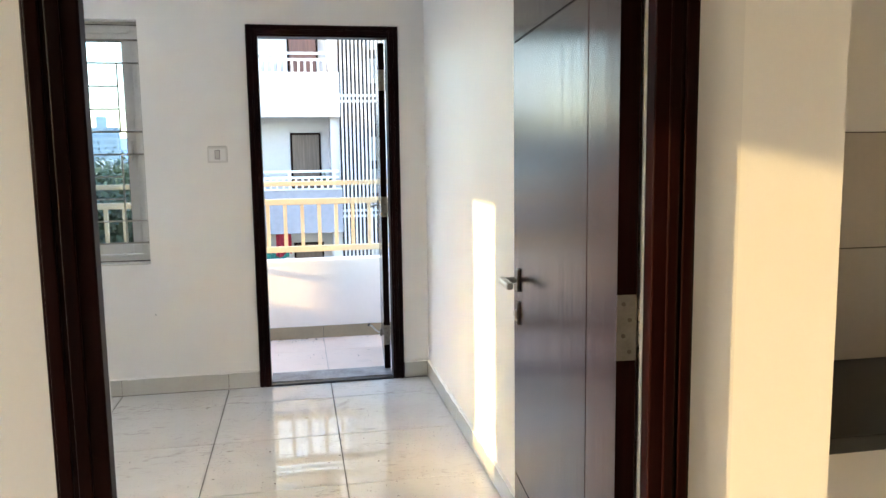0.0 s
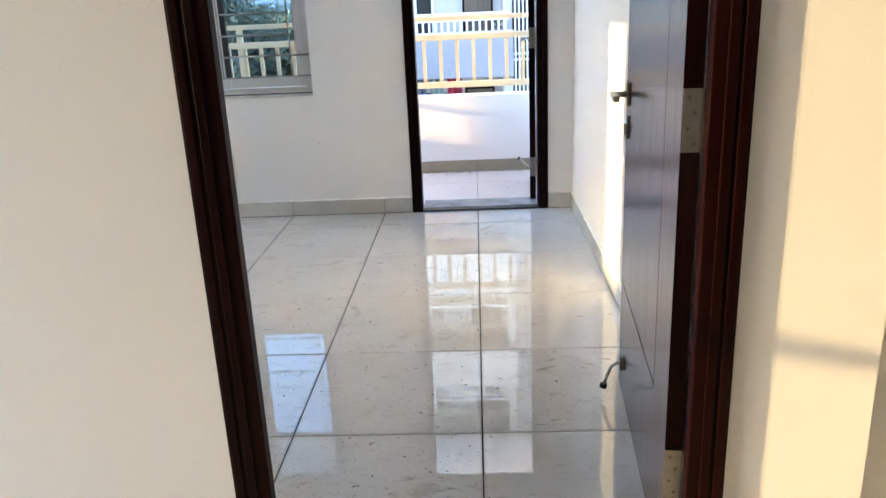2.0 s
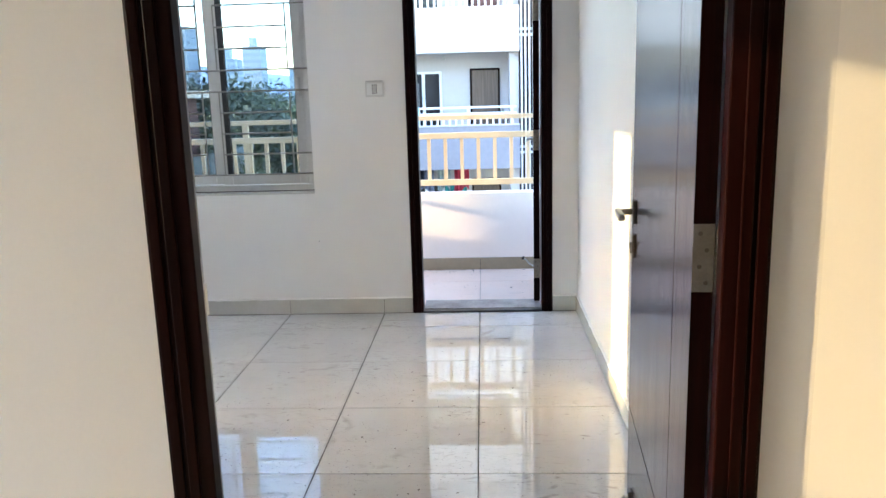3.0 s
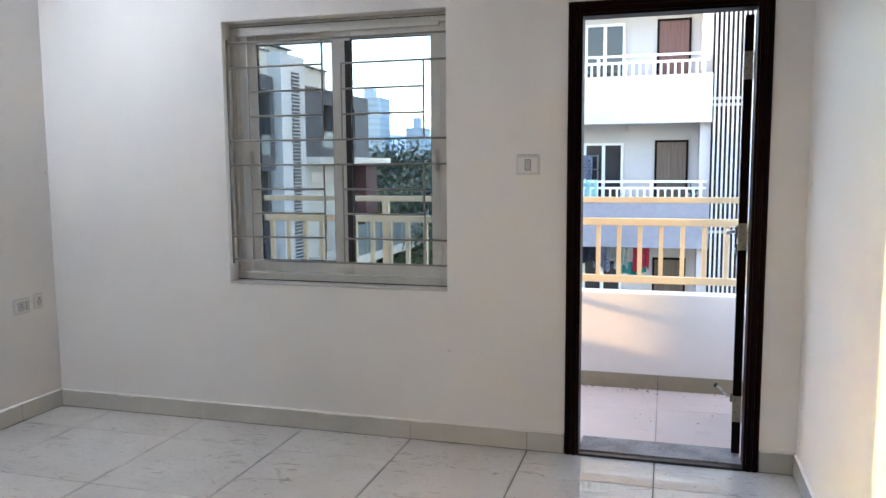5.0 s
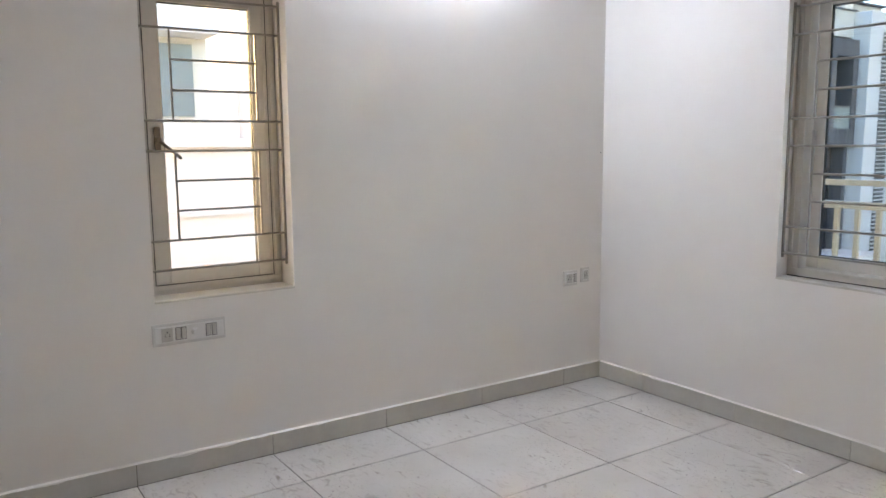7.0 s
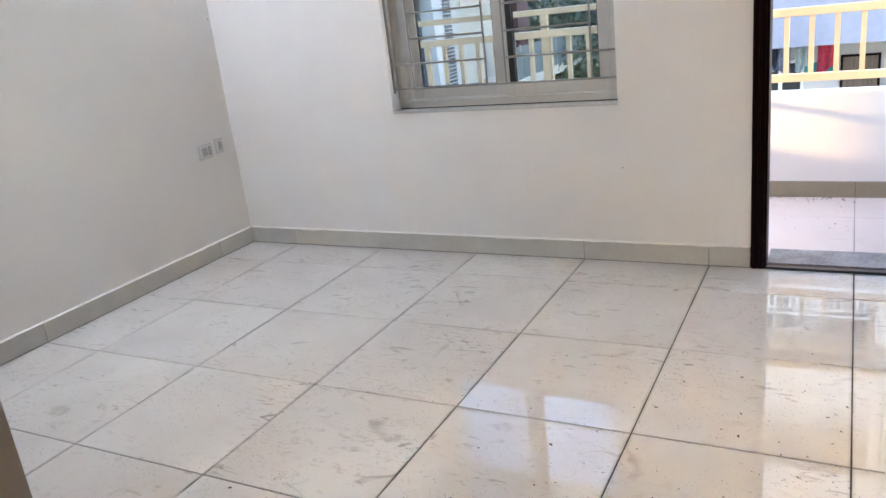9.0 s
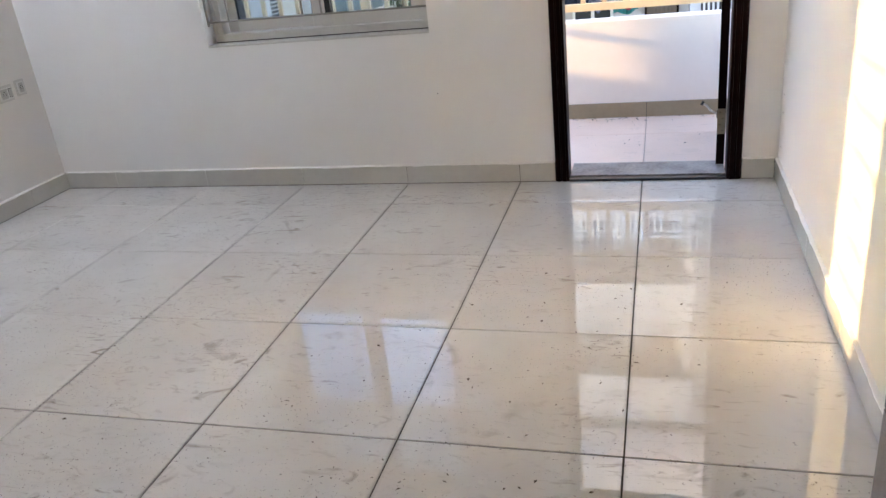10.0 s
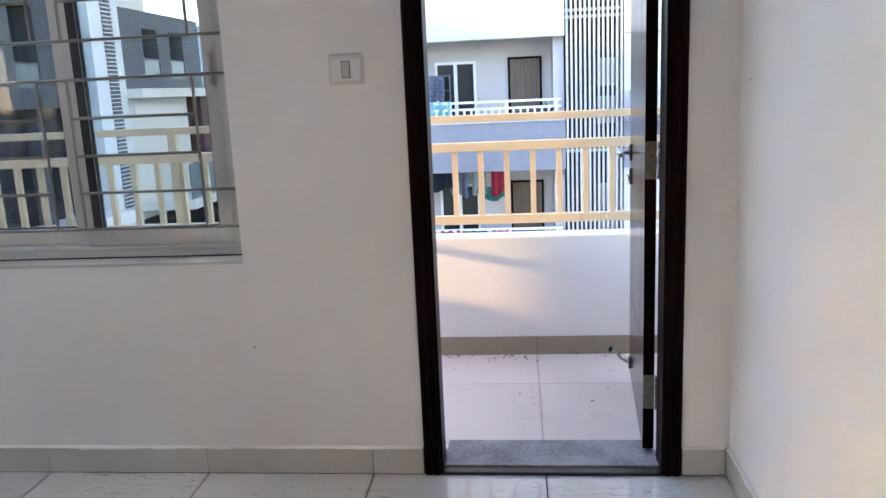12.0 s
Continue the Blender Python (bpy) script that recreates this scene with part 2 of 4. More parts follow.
OPP_DOOR = wood_material("brown_door", (0.085, 0.050, 0.033), (0.15, 0.095, 0.066), 0.45, scale=(20, 20, 1.0))
OPP_DOOR_RED = wood_material("red_brown_door", (0.10, 0.032, 0.024), (0.17, 0.065, 0.05), 0.45, scale=(20, 20, 1.0))
DARK_PANE = material("dark_window_pane", (0.025, 0.025, 0.03), rough=0.08, vary=0.2, scale=1.0)
SHAFT_SHADE = material("stairwell_shade", (0.055, 0.05, 0.055), rough=0.8, vary=0.1, scale=2)
CREAM = material("cream_render", (0.76, 0.71, 0.61), rough=0.85, vary=0.05, scale=0.7, fine=10)
GREY_A = material("grey_render", (0.115, 0.112, 0.115), rough=0.8, vary=0.06, scale=0.6, fine=8)
GREY_B = material("louvre_metal", (0.10, 0.10, 0.10), rough=0.6, vary=0.1, scale=2)
BLUE_WHITE = material("pale_render", (0.78, 0.76, 0.73), rough=0.85, vary=0.05, scale=0.7, fine=10)
RED_WALL = material("dark_red_render", (0.10, 0.030, 0.028), rough=0.7, vary=0.1, scale=1)
TEAL_GLASS = material("balustrade_glass", (0.20, 0.24, 0.235), rough=0.35, vary=0.08, scale=1)
# distance haze is put into these three pale blue base colours
HAZE_TOWER = material("haze_tinted_tower", (0.35, 0.42, 0.48), rough=0.9, vary=0.05, scale=0.05, fine=1)
HAZE_DARK = material("haze_tinted_openings", (0.26, 0.32, 0.39), rough=0.9, vary=0.05, scale=0.05)
HAZE_HILL = material("haze_tinted_hill", (0.36, 0.46, 0.58), rough=1.0, vary=0.12, scale=0.02, fine=0.4)
GROUND = material("dusty_ground", (0.30, 0.26, 0.20), rough=0.95, vary=0.2, scale=0.15, fine=2, tint=(0.16, 0.18, 0.10))
LEAVES = material("tree_leaves", (0.05, 0.075, 0.03), rough=0.55, vary=0.3, scale=0.9, fine=6, tint=(0.09, 0.11, 0.04))
LEAVES_B = material("dark_tree_leaves", (0.022, 0.042, 0.022), rough=0.55, vary=0.3, scale=0.9, fine=6, tint=(0.04, 0.06, 0.03))
BARK = material("bark", (0.14, 0.10, 0.07), rough=0.9, vary=0.2, scale=5)
DRY = material("dry_leaf_debris", (0.09, 0.06, 0.04), rough=0.9, vary=0.3, scale=30)
CLOTH_RED = material("red_cloth", (0.62, 0.05, 0.09), rough=0.9, vary=0.25, scale=14, fine=40)
CLOTH_TEAL = material("teal_cloth", (0.04, 0.30, 0.28), rough=0.9, vary=0.2, scale=12)
CLOTH_DARK = material("dark_blue_cloth", (0.03, 0.035, 0.06), rough=0.9, vary=0.3, scale=12)
CLOTH_WHITE = material("pale_cloth", (0.50, 0.55, 0.52), rough=0.9, vary=0.3, scale=16, tint=(0.20, 0.24, 0.24))
CLOTH_CYAN = material("cyan_cloth", (0.10, 0.55, 0.58), rough=0.9, vary=0.35, scale=16, tint=(0.55, 0.66, 0.66))
CLOTH_PINK = material("pink_cloth", (0.70, 0.16, 0.38), rough=0.9, vary=0.25, scale=14)
CLOTH_NAVY = material("navy_patterned_cloth", (0.05, 0.06, 0.13), rough=0.9, vary=0.3, scale=22, fine=60, tint=(0.35, 0.38, 0.46))
KITCHEN_TILE = material("kitchen_wall_tile", (0.56, 0.50, 0.43), rough=0.25, vary=0.04, scale=5, per_object=0.03)

# ------------------------------------------------------------------ builders
def bx(bm, x0, x1, y0, y1, z0, z1, bev=0.0):
    """A box with its edges rounded by bev."""
    t = bmesh.new()
    v = [t.verts.new((x, y, z)) for x in (x0, x1) for y in (y0, y1) for z in (z0, z1)]
    for f in ((0, 1, 3, 2), (4, 6, 7, 5), (0, 4, 5, 1), (2, 3, 7, 6), (0, 2, 6, 4), (1, 5, 7, 3)):
        t.faces.new([v[i] for i in f])
    if bev:
        bmesh.ops.bevel(t, geom=t.edges[:], offset=bev, segments=2, affect="EDGES", profile=0.5)
    me = bpy.data.meshes.new("tmp")
    t.to_mesh(me)
    t.free()
    bm.from_mesh(me)
    bpy.data.meshes.remove(me)
    return bm


def rod(bm, a, b, r, n=10, r2=None):
    """A round bar from a to b, closed at its ends."""
    a, b = Vector(a), Vector(b)
    q = (b - a).to_track_quat("Z", "Y")
    rings = []
    for p, rad in ((a, r), (b, r if r2 is None else r2)):
        rings.append([bm.verts.new(p + q @ Vector((rad * math.cos(i * math.tau / n), rad * math.sin(i * math.tau / n), 0))) for i in range(n)])
    for i in range(n):
        f = bm.faces.new((rings[0][i], rings[0][(i + 1) % n], rings[1][(i + 1) % n], rings[1][i]))
        f.smooth = True
    bm.faces.new(rings[0][::-1])
    bm.faces.new(rings[1])
    return bm


def prism(bm, outline, y0, y1):
    """An outline in x and z, pulled from y0 to y1."""
    a = [bm.verts.new((x, y0, z)) for x, z in outline]
    b = [bm.verts.new((x, y1, z)) for x, z in outline]
    n = len(outline)
    bm.faces.new(a)
    bm.faces.new(b[::-1])
    for i in range(n):
        bm.faces.new((a[i], b[i], b[(i + 1) % n], a[(i + 1) % n]))
    return bm


def part(name, bm, mat, parent=None, label=""):
    """One mesh object from bm, under a thing or a part."""
    bmesh.ops.recalc_face_normals(bm, faces=bm.faces[:])
    me = bpy.data.meshes.new(name)
    bm.to_mesh(me)
    bm.free()
    me.materials.append(mat)
    ob = new(name, me)
    if parent:
        ob.parent = parent
    return tagged(ob, label)


def thing(name, m, label, category, group="", kind=""):
    ob = new(name)
    ob.empty_display_size = 0.1
    ob.matrix_basis = m
    return tagged(ob, label, category, group, kind)


def B(*a, **k):
    return bx(bmesh.new(), *a, **k)


def setting(name, bm, mat, label, category):
    return tagged(part(name, bm, mat), label, category, kind="structure")


def wall(name, axis, c0, c1, u0, u1, z0, z1, holes, mat, label):
    """A wall between c0 and c1 across, from u0 to u1 along, with openings (u0, u1, z0, z1) through it."""
    us = sorted({u0, u1, *[h[0] for h in holes], *[h[1] for h in holes]})
    zs = sorted({z0, z1, *[h[2] for h in holes], *[h[3] for h in holes]})

    def solid(i, j):
        if not (0 <= i < len(us) - 1 and 0 <= j < len(zs) - 1):
            return False
        u, z = (us[i] + us[i + 1]) / 2, (zs[j] + zs[j + 1]) / 2
        return not any(h[0] < u < h[1] and h[2] < z < h[3] for h in holes)

    bm = bmesh.new()
    made = {}

    def vert(c, u, z):
        key = (c, u, z)
        if key not in made:
            made[key] = bm.verts.new((u, c, z) if axis == "x" else (c, u, z))
        return made[key]

    for i in range(len(us) - 1):
        for j in range(len(zs) - 1):
            if not solid(i, j):
                continue
            a, b, c, d = us[i], us[i + 1], zs[j], zs[j + 1]
            for cc in (c0, c1):
                bm.faces.new([vert(cc, a, c), vert(cc, b, c), vert(cc, b, d), vert(cc, a, d)])
            for on, p, q in ((solid(i - 1, j), (a, c), (a, d)), (solid(i + 1, j), (b, c), (b, d)), (solid(i, j - 1), (a, c), (b, c)), (solid(i, j + 1), (a, d), (b, d))):
                if not on:
                    bm.faces.new([vert(c0, *p), vert(c0, *q), vert(c1, *q), vert(c1, *p)])
    return setting(name, bm, mat, label, "wall")


# ------------------------------------------------------------------ the plan
XL, XR = -3.36, 0.607           # side walls of the bedroom
YS, YH = -3.325, -3.375           # room face and hall face of the door wall
CEIL = 2.80
W1 = (-2.211, -1.001, 0.767, 2.133)      # balcony window
W2 = (-2.585, -1.965, 0.767, 2.133)      # side window
D1 = (-0.547, 0.517, 0.0, 2.14)          # hall door
D2 = (-0.419, 0.451, 0.0, 2.117)         # balcony door

wall("wall_north", "x", 0.0, 0.20, -3.58, 1.10, -0.15, CEIL, [W1, (D2[0], D2[1], -0.05, D2[3])], PAINT, "plain white painted wall with a window and a balcony door")
wall("wall_west", "y", -3.58, XL, YH, 0.0, -0.15, CEIL, [W2], PAINT, "plain white painted side wall with a narrow window")
wall("wall_east", "y", XR, 0.812, YH, 0.0, -0.15, CEIL, [], PAINT, "plain white painted side wall with a patch of evening sun")
wall("wall_south", "x", YH, YS, XL, XR, -0.15, CEIL, [(D1[0], D1[1], -0.05, D1[3])], HALL_PAINT, "cream painted wall round the bedroom door")
setting("ceiling", B(-3.58, 1.10, YH, 0.20, CEIL, CEIL + 0.15), CEIL_PAINT, "plain white ceiling", "ceiling")

# hall
wall("wall_hall_west", "y", -4.15, -4.0, -7.2, YH, -0.15, CEIL, [(-5.6, -4.25, 0.10, 2.38)], HALL_PAINT, "cream hall wall with a glazed opening")
wall("wall_hall_south", "x", -7.35, -7.2, -4.15, 3.5, -0.15, CEIL, [], HALL_PAINT, "plain cream hall wall")
wall("wall_hall_east", "y", 3.4, 3.55, -7.2, -2.65, -0.15, CEIL, [], HALL_PAINT, "plain cream hall wall")
wall("wall_hall_north", "x", YH, -3.25, -4.15, -3.58, -0.15, CEIL, [], HALL_PAINT, "plain cream hall wall")
wall("wall_kitchen", "x", -2.77, -2.62, 0.812, 3.4, -0.15, CEIL, [], PAINT, "white painted kitchen wall above beige tiles")
setting("ceiling_hall", B(-4.15, 3.55, -7.35, YH, CEIL, CEIL + 0.15), CEIL_PAINT, "plain white hall ceiling", "ceiling")
setting("ceiling_kitchen", B(0.812, 3.55, YH, -2.62, CEIL, CEIL + 0.15), CEIL_PAINT, "plain white kitchen ceiling", "ceiling")
setting("floor_hall", B(-4.15, 3.55, -7.35, -3.37, -0.15, -0.002), HALL_TILE, "pale polished hall floor", "floor")
setting("floor_kitchen", B(0.812, 3.55, -3.37, -2.62, -0.15, -0.002), HALL_TILE, "pale kitchen floor", "floor")
hw = thing("window_hall", pose(-4.09, 0, 0), "white aluminium glazed frame in the hall wall", "window", kind="structure")
part("window_frame", bx(bx(bx(B(-0.03, 0.03, -5.6, -5.56, 0.10, 2.38), -0.03, 0.03, -4.27, -4.25, 0.10, 2.38), -0.03, 0.03, -5.56, -4.27, 2.35, 2.38), -0.03, 0.03, -5.56, -4.27, 0.10, 0.15), UPVC, hw)
part("transom", B(-0.02, 0.02, -5.56, -4.27, 1.545, 1.585), UPVC, hw)


# ------------------------------------------------------------------ doors
def lever_handle(parent, x, z, side):
    """Lever on a square rose and a key rose below it; side is +1 or -1 along local y."""
    y = 0.0 if side > 0 else -0.038
    ro = part("handle_rose", B(x - 0.016, x + 0.016, min(y, y + side * 0.009), max(y, y + side * 0.009), z - 0.034, z + 0.034, bev=0.003), STEEL_DARK, parent, "bronze steel rose")
    bm = bmesh.new()
    rod(bm, (x, y + side * 0.008, z), (x, y + side * 0.050, z), 0.009, 12)
    bx(bm, x - 0.115, x + 0.010, min(y + side * 0.040, y + side * 0.060), max(y + side * 0.040, y + side * 0.060), z - 0.010, z + 0.010, bev=0.006)
    part("lever", bm, STEEL, ro, "brushed steel lever")
    kr = part("key_rose", B(x - 0.014, x + 0.014, min(y, y + side * 0.008), max(y, y + side * 0.008), z - 0.135, z - 0.065, bev=0.003), STEEL_DARK, parent, "bronze steel key plate")
    bm = bmesh.new()
    rod(bm, (x, y + side * 0.006, z - 0.098), (x, y + side * 0.016, z - 0.098), 0.009, 12)
    bx(bm, x - 0.004, x + 0.004, min(y + side * 0.004, y + side * 0.014), max(y + side * 0.004, y + side * 0.014), z - 0.122, z - 0.098, bev=0.001)
    part("cylinder", bm, STEEL, kr)


def door_stop(parent, x, z, side, bend):
    """A hinged foot stop with a rubber tip; bend lists its arm's points outwards and up."""
    y = 0.0 if side > 0 else -0.038
    base = part("stop_bracket", B(x - 0.016, x + 0.016, min(y, y + side * 0.012), max(y, y + side * 0.012), z - 0.024, z + 0.024, bev=0.004), STEEL_DARK, parent, "steel door stop bracket")
    bm = bmesh.new()
    pts = [(0.006, 0.0)] + bend
    for a, b in zip(pts, pts[1:]):
        rod(bm, (x, y + side * a[0], z + a[1]), (x, y + side * b[0], z + b[1]), 0.006, 10)
    part("stop_arm", bm, STEEL, base)
    a, b = pts[-2], pts[-1]
    e = (b[0] + (b[0] - a[0]) * 0.45, b[1] + (b[1] - a[1]) * 0.45)
    part("stop_tip", rod(bmesh.new(), (x, y + side * (b[0] * 0.9 + a[0] * 0.1), z + b[1] * 0.9 + a[1] * 0.1), (x, y + side * e[0], z + e[1]), 0.012, 12), RUBBER, base, "dark rubber tip")


def hinge(parent, z, barrel):
    """A butt hinge on the hinge edge of the leaf: plate, knuckles and screws."""
    h = part("hinge", B(-0.0025, 0.001, -0.037, 0.0, z - 0.062, z + 0.062), STEEL_WORN, parent, "worn steel butt hinge")
    bm = bmesh.new()
    for k in range(5):
        rod(bm, (*barrel, z - 0.062 + k * 0.025), (*barrel, z - 0.062 + k * 0.025 + 0.0235), 0.0065, 10)
    part("knuckle", bm, STEEL_WORN, h)
    for k in range(4):
        zz = z - 0.045 + k * 0.03
        yy = -0.012 if k % 2 else -0.024
        part("screw", rod(bmesh.new(), (-0.004, yy, zz), (-0.0015, yy, zz), 0.0042, 10), STEEL_DARK, h)


def door_leaf(name, m, w, h, label, hinges, barrel):
    """A flush veneered leaf, hinge edge at x = 0, thickness from y = -0.038 to 0: a core with panels that leave fine grooves."""
    d = thing(name, m, label, "door")
    # the core's near-black colour paints the shade inside the panel grooves
    part("leaf", B(0, w, -0.0345, -0.0035, 0.006, h, bev=0.001), GROOVE, d, "leaf core, darkened to paint shade into the panel grooves")
    g, s, lo, hi = 0.0028, 0.190, 0.375, 1.690
    shapes = {
        "inset_panel": [(s + g, lo + g), (w, lo + g), (w, hi - g), (s + g, hi - g)],
        "surround": [(0, 0.006), (w, 0.006), (w, lo - g), (s - g, lo - g), (s - g, hi + g), (w, hi + g), (w, h), (0, h)],
    }
    for nm, outline in shapes.items():
        for y0, y1 in ((-0.0036, 0.0), (-0.038, -0.0344)):
            part(nm, prism(bmesh.new(), outline, y0, y1), LEAF_WOOD, d)
    part("hinge_edge", B(-0.0012, 0.0, -0.038, 0.0, 0.006, h), DARK_WOOD, d, "dark lipping on the hinge edge")
    for z in hinges:
        hinge(d, z, barrel)
    for side in (1, -1):
        lever_handle(d, w - 0.070, 0.995, side)
    return d


def door_frame(name, x0, x1, top, y0, y1, face, yr, lining, label):
    """Two posts and a head of dark timber with a stepped profile; past yr the reveal steps back to take the leaf."""
    d = thing(name, pose(0, 0, 0), label, "door frame", kind="structure")
    step = 0.011
    for sx in (1, -1):
        e = x0 if sx > 0 else x1
        bm = bmesh.new()
        a, b = sorted((e, e + sx * face))
        bx(bm, a, b, y0, yr, 0.0, top, bev=0.003)
        for k in (0.006, 0.034):
            a, b = sorted((e + sx * k, e + sx * (k + 0.020)))
            bx(bm, a, b, y0 - 0.005, y0 + 0.004, 0.0, top - k, bev=0.002)
        post = part("post", bm, DARK_WOOD, d)
        a, b = sorted((e, e + sx * (face - step)))
        part("rebate", B(a, b, yr, y1, 0.0, top - face + step, bev=0.001), lining, post, "plain rebate of the post")
    bm = B(x0 + face, x1 - face, y0, yr, top - face, top, bev=0.003)
    for k in (0.006, 0.034):
        bx(bm, x0 + k + 0.02, x1 - k - 0.02, y0 - 0.005, y0 + 0.004, top - k - 0.020, top - k, bev=0.002)
    bx(bm, x0 + face - step, x1 - face + step, yr, y1, top - face + step, top)
    part("head", bm, DARK_WOOD, d)
    return d


f1 = door_frame("door_frame_1", D1[0], D1[1], D1[3], -3.388, -3.320, 0.0805, -3.354, REBATE, "dark stained timber frame of the bedroom door")
part("strike_plate", bx(B(D1[0] + 0.0693, D1[0] + 0.0713, -3.352, -3.330, 0.93, 1.07), D1[0] + 0.070, D1[0] + 0.0722, -3.330, -3.316, 0.96, 1.02), STEEL, f1, "steel strike plate")
door_frame("door_frame_2", D2[0], D2[1], D2[3], -0.010, 0.135, 0.066, 0.095, DARK_WOOD, "dark stained timber frame of the balcony door")
leaf1 = door_leaf("door_1", pose(0.4085, -3.306, 0.004, 0, 0, 85.6), 0.938, 2.06, "open dark brown veneered door with steel lever", (0.25, 1.045, 1.84), (-0.004, -0.046))
door_stop(leaf1, 0.815, 0.125, 1, [(0.020, 0.0), (0.040, -0.014), (0.056, -0.055), (0.062, -0.080)])
leaf2 = door_leaf("door_2", pose(0.346, 0.140, 0.022, 0, 0, 85.4), 0.785, 2.02, "open brown balcony door with dark lever handle", (0.22, 1.03, 1.80), (-0.004, -0.046))
door_stop(leaf2, 0.66, 0.085, 1, [(0.018, 0.002), (0.045, 0.020), (0.065, 0.046), (0.085, 0.058)])
setting("threshold_lip", B(D2[0] + 0.066, D2[1] - 0.066, -0.012, 0.030, -0.10, 0.012, bev=0.003), BLACK_STONE, "worn dark edge of the door threshold", "threshold")
setting("threshold", B(D2[0] + 0.066, D2[1] - 0.066, 0.030, 0.228, -0.10, 0.018, bev=0.003), GRANITE, "scuffed grey granite door threshold", "threshold")
setting("threshold_hall", B(D1[0] + 0.0805, D1[1] - 0.0805, -3.37, YS, -0.10, 0.0), GRANITE, "grey granite strip under the bedroom door", "threshold")


# ------------------------------------------------------------------ windows
def bar_grille(name, m, x0, x1, z0, z1, units, label):
    """Round horizontal bars let into the reveals, with upright ties; x along the window."""
    d = thing(name, m, label, "window grille")
    n = 10
    zs = [z1 + (z0 - z1) * i / (n - 1) for i in range(n)]
    for i, z in enumerate(zs):
        if i in (0, 4, 5, 9):
            spans = [(x0, x1)]
        elif i in (1, 8):
            spans = [(x0, x1)] if len(units) == 1 else [(x0, units[0][1]), (units[1][0], x1)]
        else:
            spans = units
        for a, b in spans:
            part("bar", rod(bmesh.new(), (a, 0, z), (b, 0, z), 0.0052, 8), GRILLE, d)
    for a, b in units:
        for x in (a, b):
            part("upright", B(x - 0.004, x + 0.004, -0.004, 0.004, zs[4], zs[1 if len(units) == 1 or x != units[0][1] else 0]), GRILLE, d)
            part("upright", B(x - 0.004, x + 0.004, -0.004, 0.004, zs[8 if len(units) == 1 else 9], zs[5]), GRILLE, d)
    for x in (x0 + 0.004, x1 - 0.004):
        part("end_strip", B(x - 0.004, x + 0.004, -0.006, 0.006, zs[9] - 0.02, zs[0] + 0.02), GRILLE, d)
    return d


def sash(parent, name, x0, x1, y0, y1, z0, z1, stile, glass):
    """A framed pane: stiles, rails, black gasket and glass."""
    bm = bmesh.new()
    bx(bm, x0, x0 + stile, y0, y1, z0, z1, bev=0.003)
    bx(bm, x1 - stile, x1, y0, y1, z0, z1, bev=0.003)
    bx(bm, x0 + stile, x1 - stile, y0 + 0.001, y1 - 0.001, z0, z0 + stile, bev=0.003)
    bx(bm, x0 + stile, x1 - stile, y0 + 0.001, y1 - 0.001, z1 - stile, z1, bev=0.003)
    s = part(name, bm, UPVC, parent)
    ym = (y0 + y1) / 2
    a, b, c, d = x0 + stile, x1 - stile, z0 + stile, z1 - stile
    bm = bmesh.new()
    for q in ((a, a + 0.004, c, d), (b - 0.004, b, c, d), (a + 0.004, b - 0.004, c, c + 0.004), (a + 0.004, b - 0.004, d - 0.004, d)):
        bx(bm, q[0], q[1], ym - 0.008, ym + 0.008, q[2], q[3])
    part("gasket", bm, GASKET_GAP, s, "black rubber gasket")
    if glass:
        g = part("pane", B(a + 0.004, b - 0.004, ym - 0.002, ym + 0.002, c + 0.004, d - 0.004), glass, s, "clear glass pane")
        g.visible_shadow = False
    return s


# balcony window: two sliding sashes
w1 = thing("window_1", pose(0, 0, 0), "two-leaf sliding window with greige aluminium frame", "window", kind="structure")
x0, x1, z0, z1 = W1
fo = 0.055
bm = bmesh.new()
for q in ((x0, x0 + fo, z0, z1), (x1 - fo, x1, z0, z1), (x0 + fo, x1 - fo, z0, z0 + fo - 0.002), (x0 + fo, x1 - fo, z1 - fo, z1)):
    bx(bm, q[0], q[1], 0.085, 0.175, q[2], q[3], bev=0.003)
bx(bm, x0 + fo, x1 - fo, 0.070, 0.086, z1 - fo - 0.012, z1 - fo + 0.012, bev=0.002)
part("window_frame", bm, UPVC, w1)
inner = sash(w1, "sash", -1.590, x1 - fo + 0.010, 0.090, 0.122, z0 + fo + 0.001, z1 - fo + 0.007, 0.058, GLASS)
outer = sash(w1, "sash", x0 + fo + 0.012, -1.594, 0.132, 0.164, z0 + fo + 0.001, z1 - fo + 0.007, 0.058, GLASS_GREY)
part("meeting_strip", bx(B(-1.5975, -1.5865, 0.1225, 0.1315, z0 + fo + 0.070, z1 - fo), -1.560, -1.530, 0.0865, 0.0905, z0 + fo + 0.065, z1 - fo - 0.06), GASKET_GAP, w1, "black meeting strip")
part("latch", bx(B(x1 - fo - 0.030, x1 - fo - 0.016, 0.078, 0.092, 1.36, 1.47, bev=0.003), x1 - fo - 0.027, x1 - fo - 0.019, 0.072, 0.080, 1.385, 1.43, bev=0.002), PLASTIC_GREY, w1, "grey recessed latch")
part("latch", bx(B(x0 + fo + 0.016, x0 + fo + 0.030, 0.118, 0.134, 1.36, 1.47, bev=0.003), x0 + fo + 0.019, x0 + fo + 0.027, 0.112, 0.120, 1.385, 1.43, bev=0.002), PLASTIC_GREY, w1, "grey recessed latch")
part("window_sill", B(x0, x1, -0.004, 0.086, z0, z0 + 0.010, bev=0.002), SILL, w1)
# raised dark strips stand in for shade in the track's grooves
bm = bmesh.new()
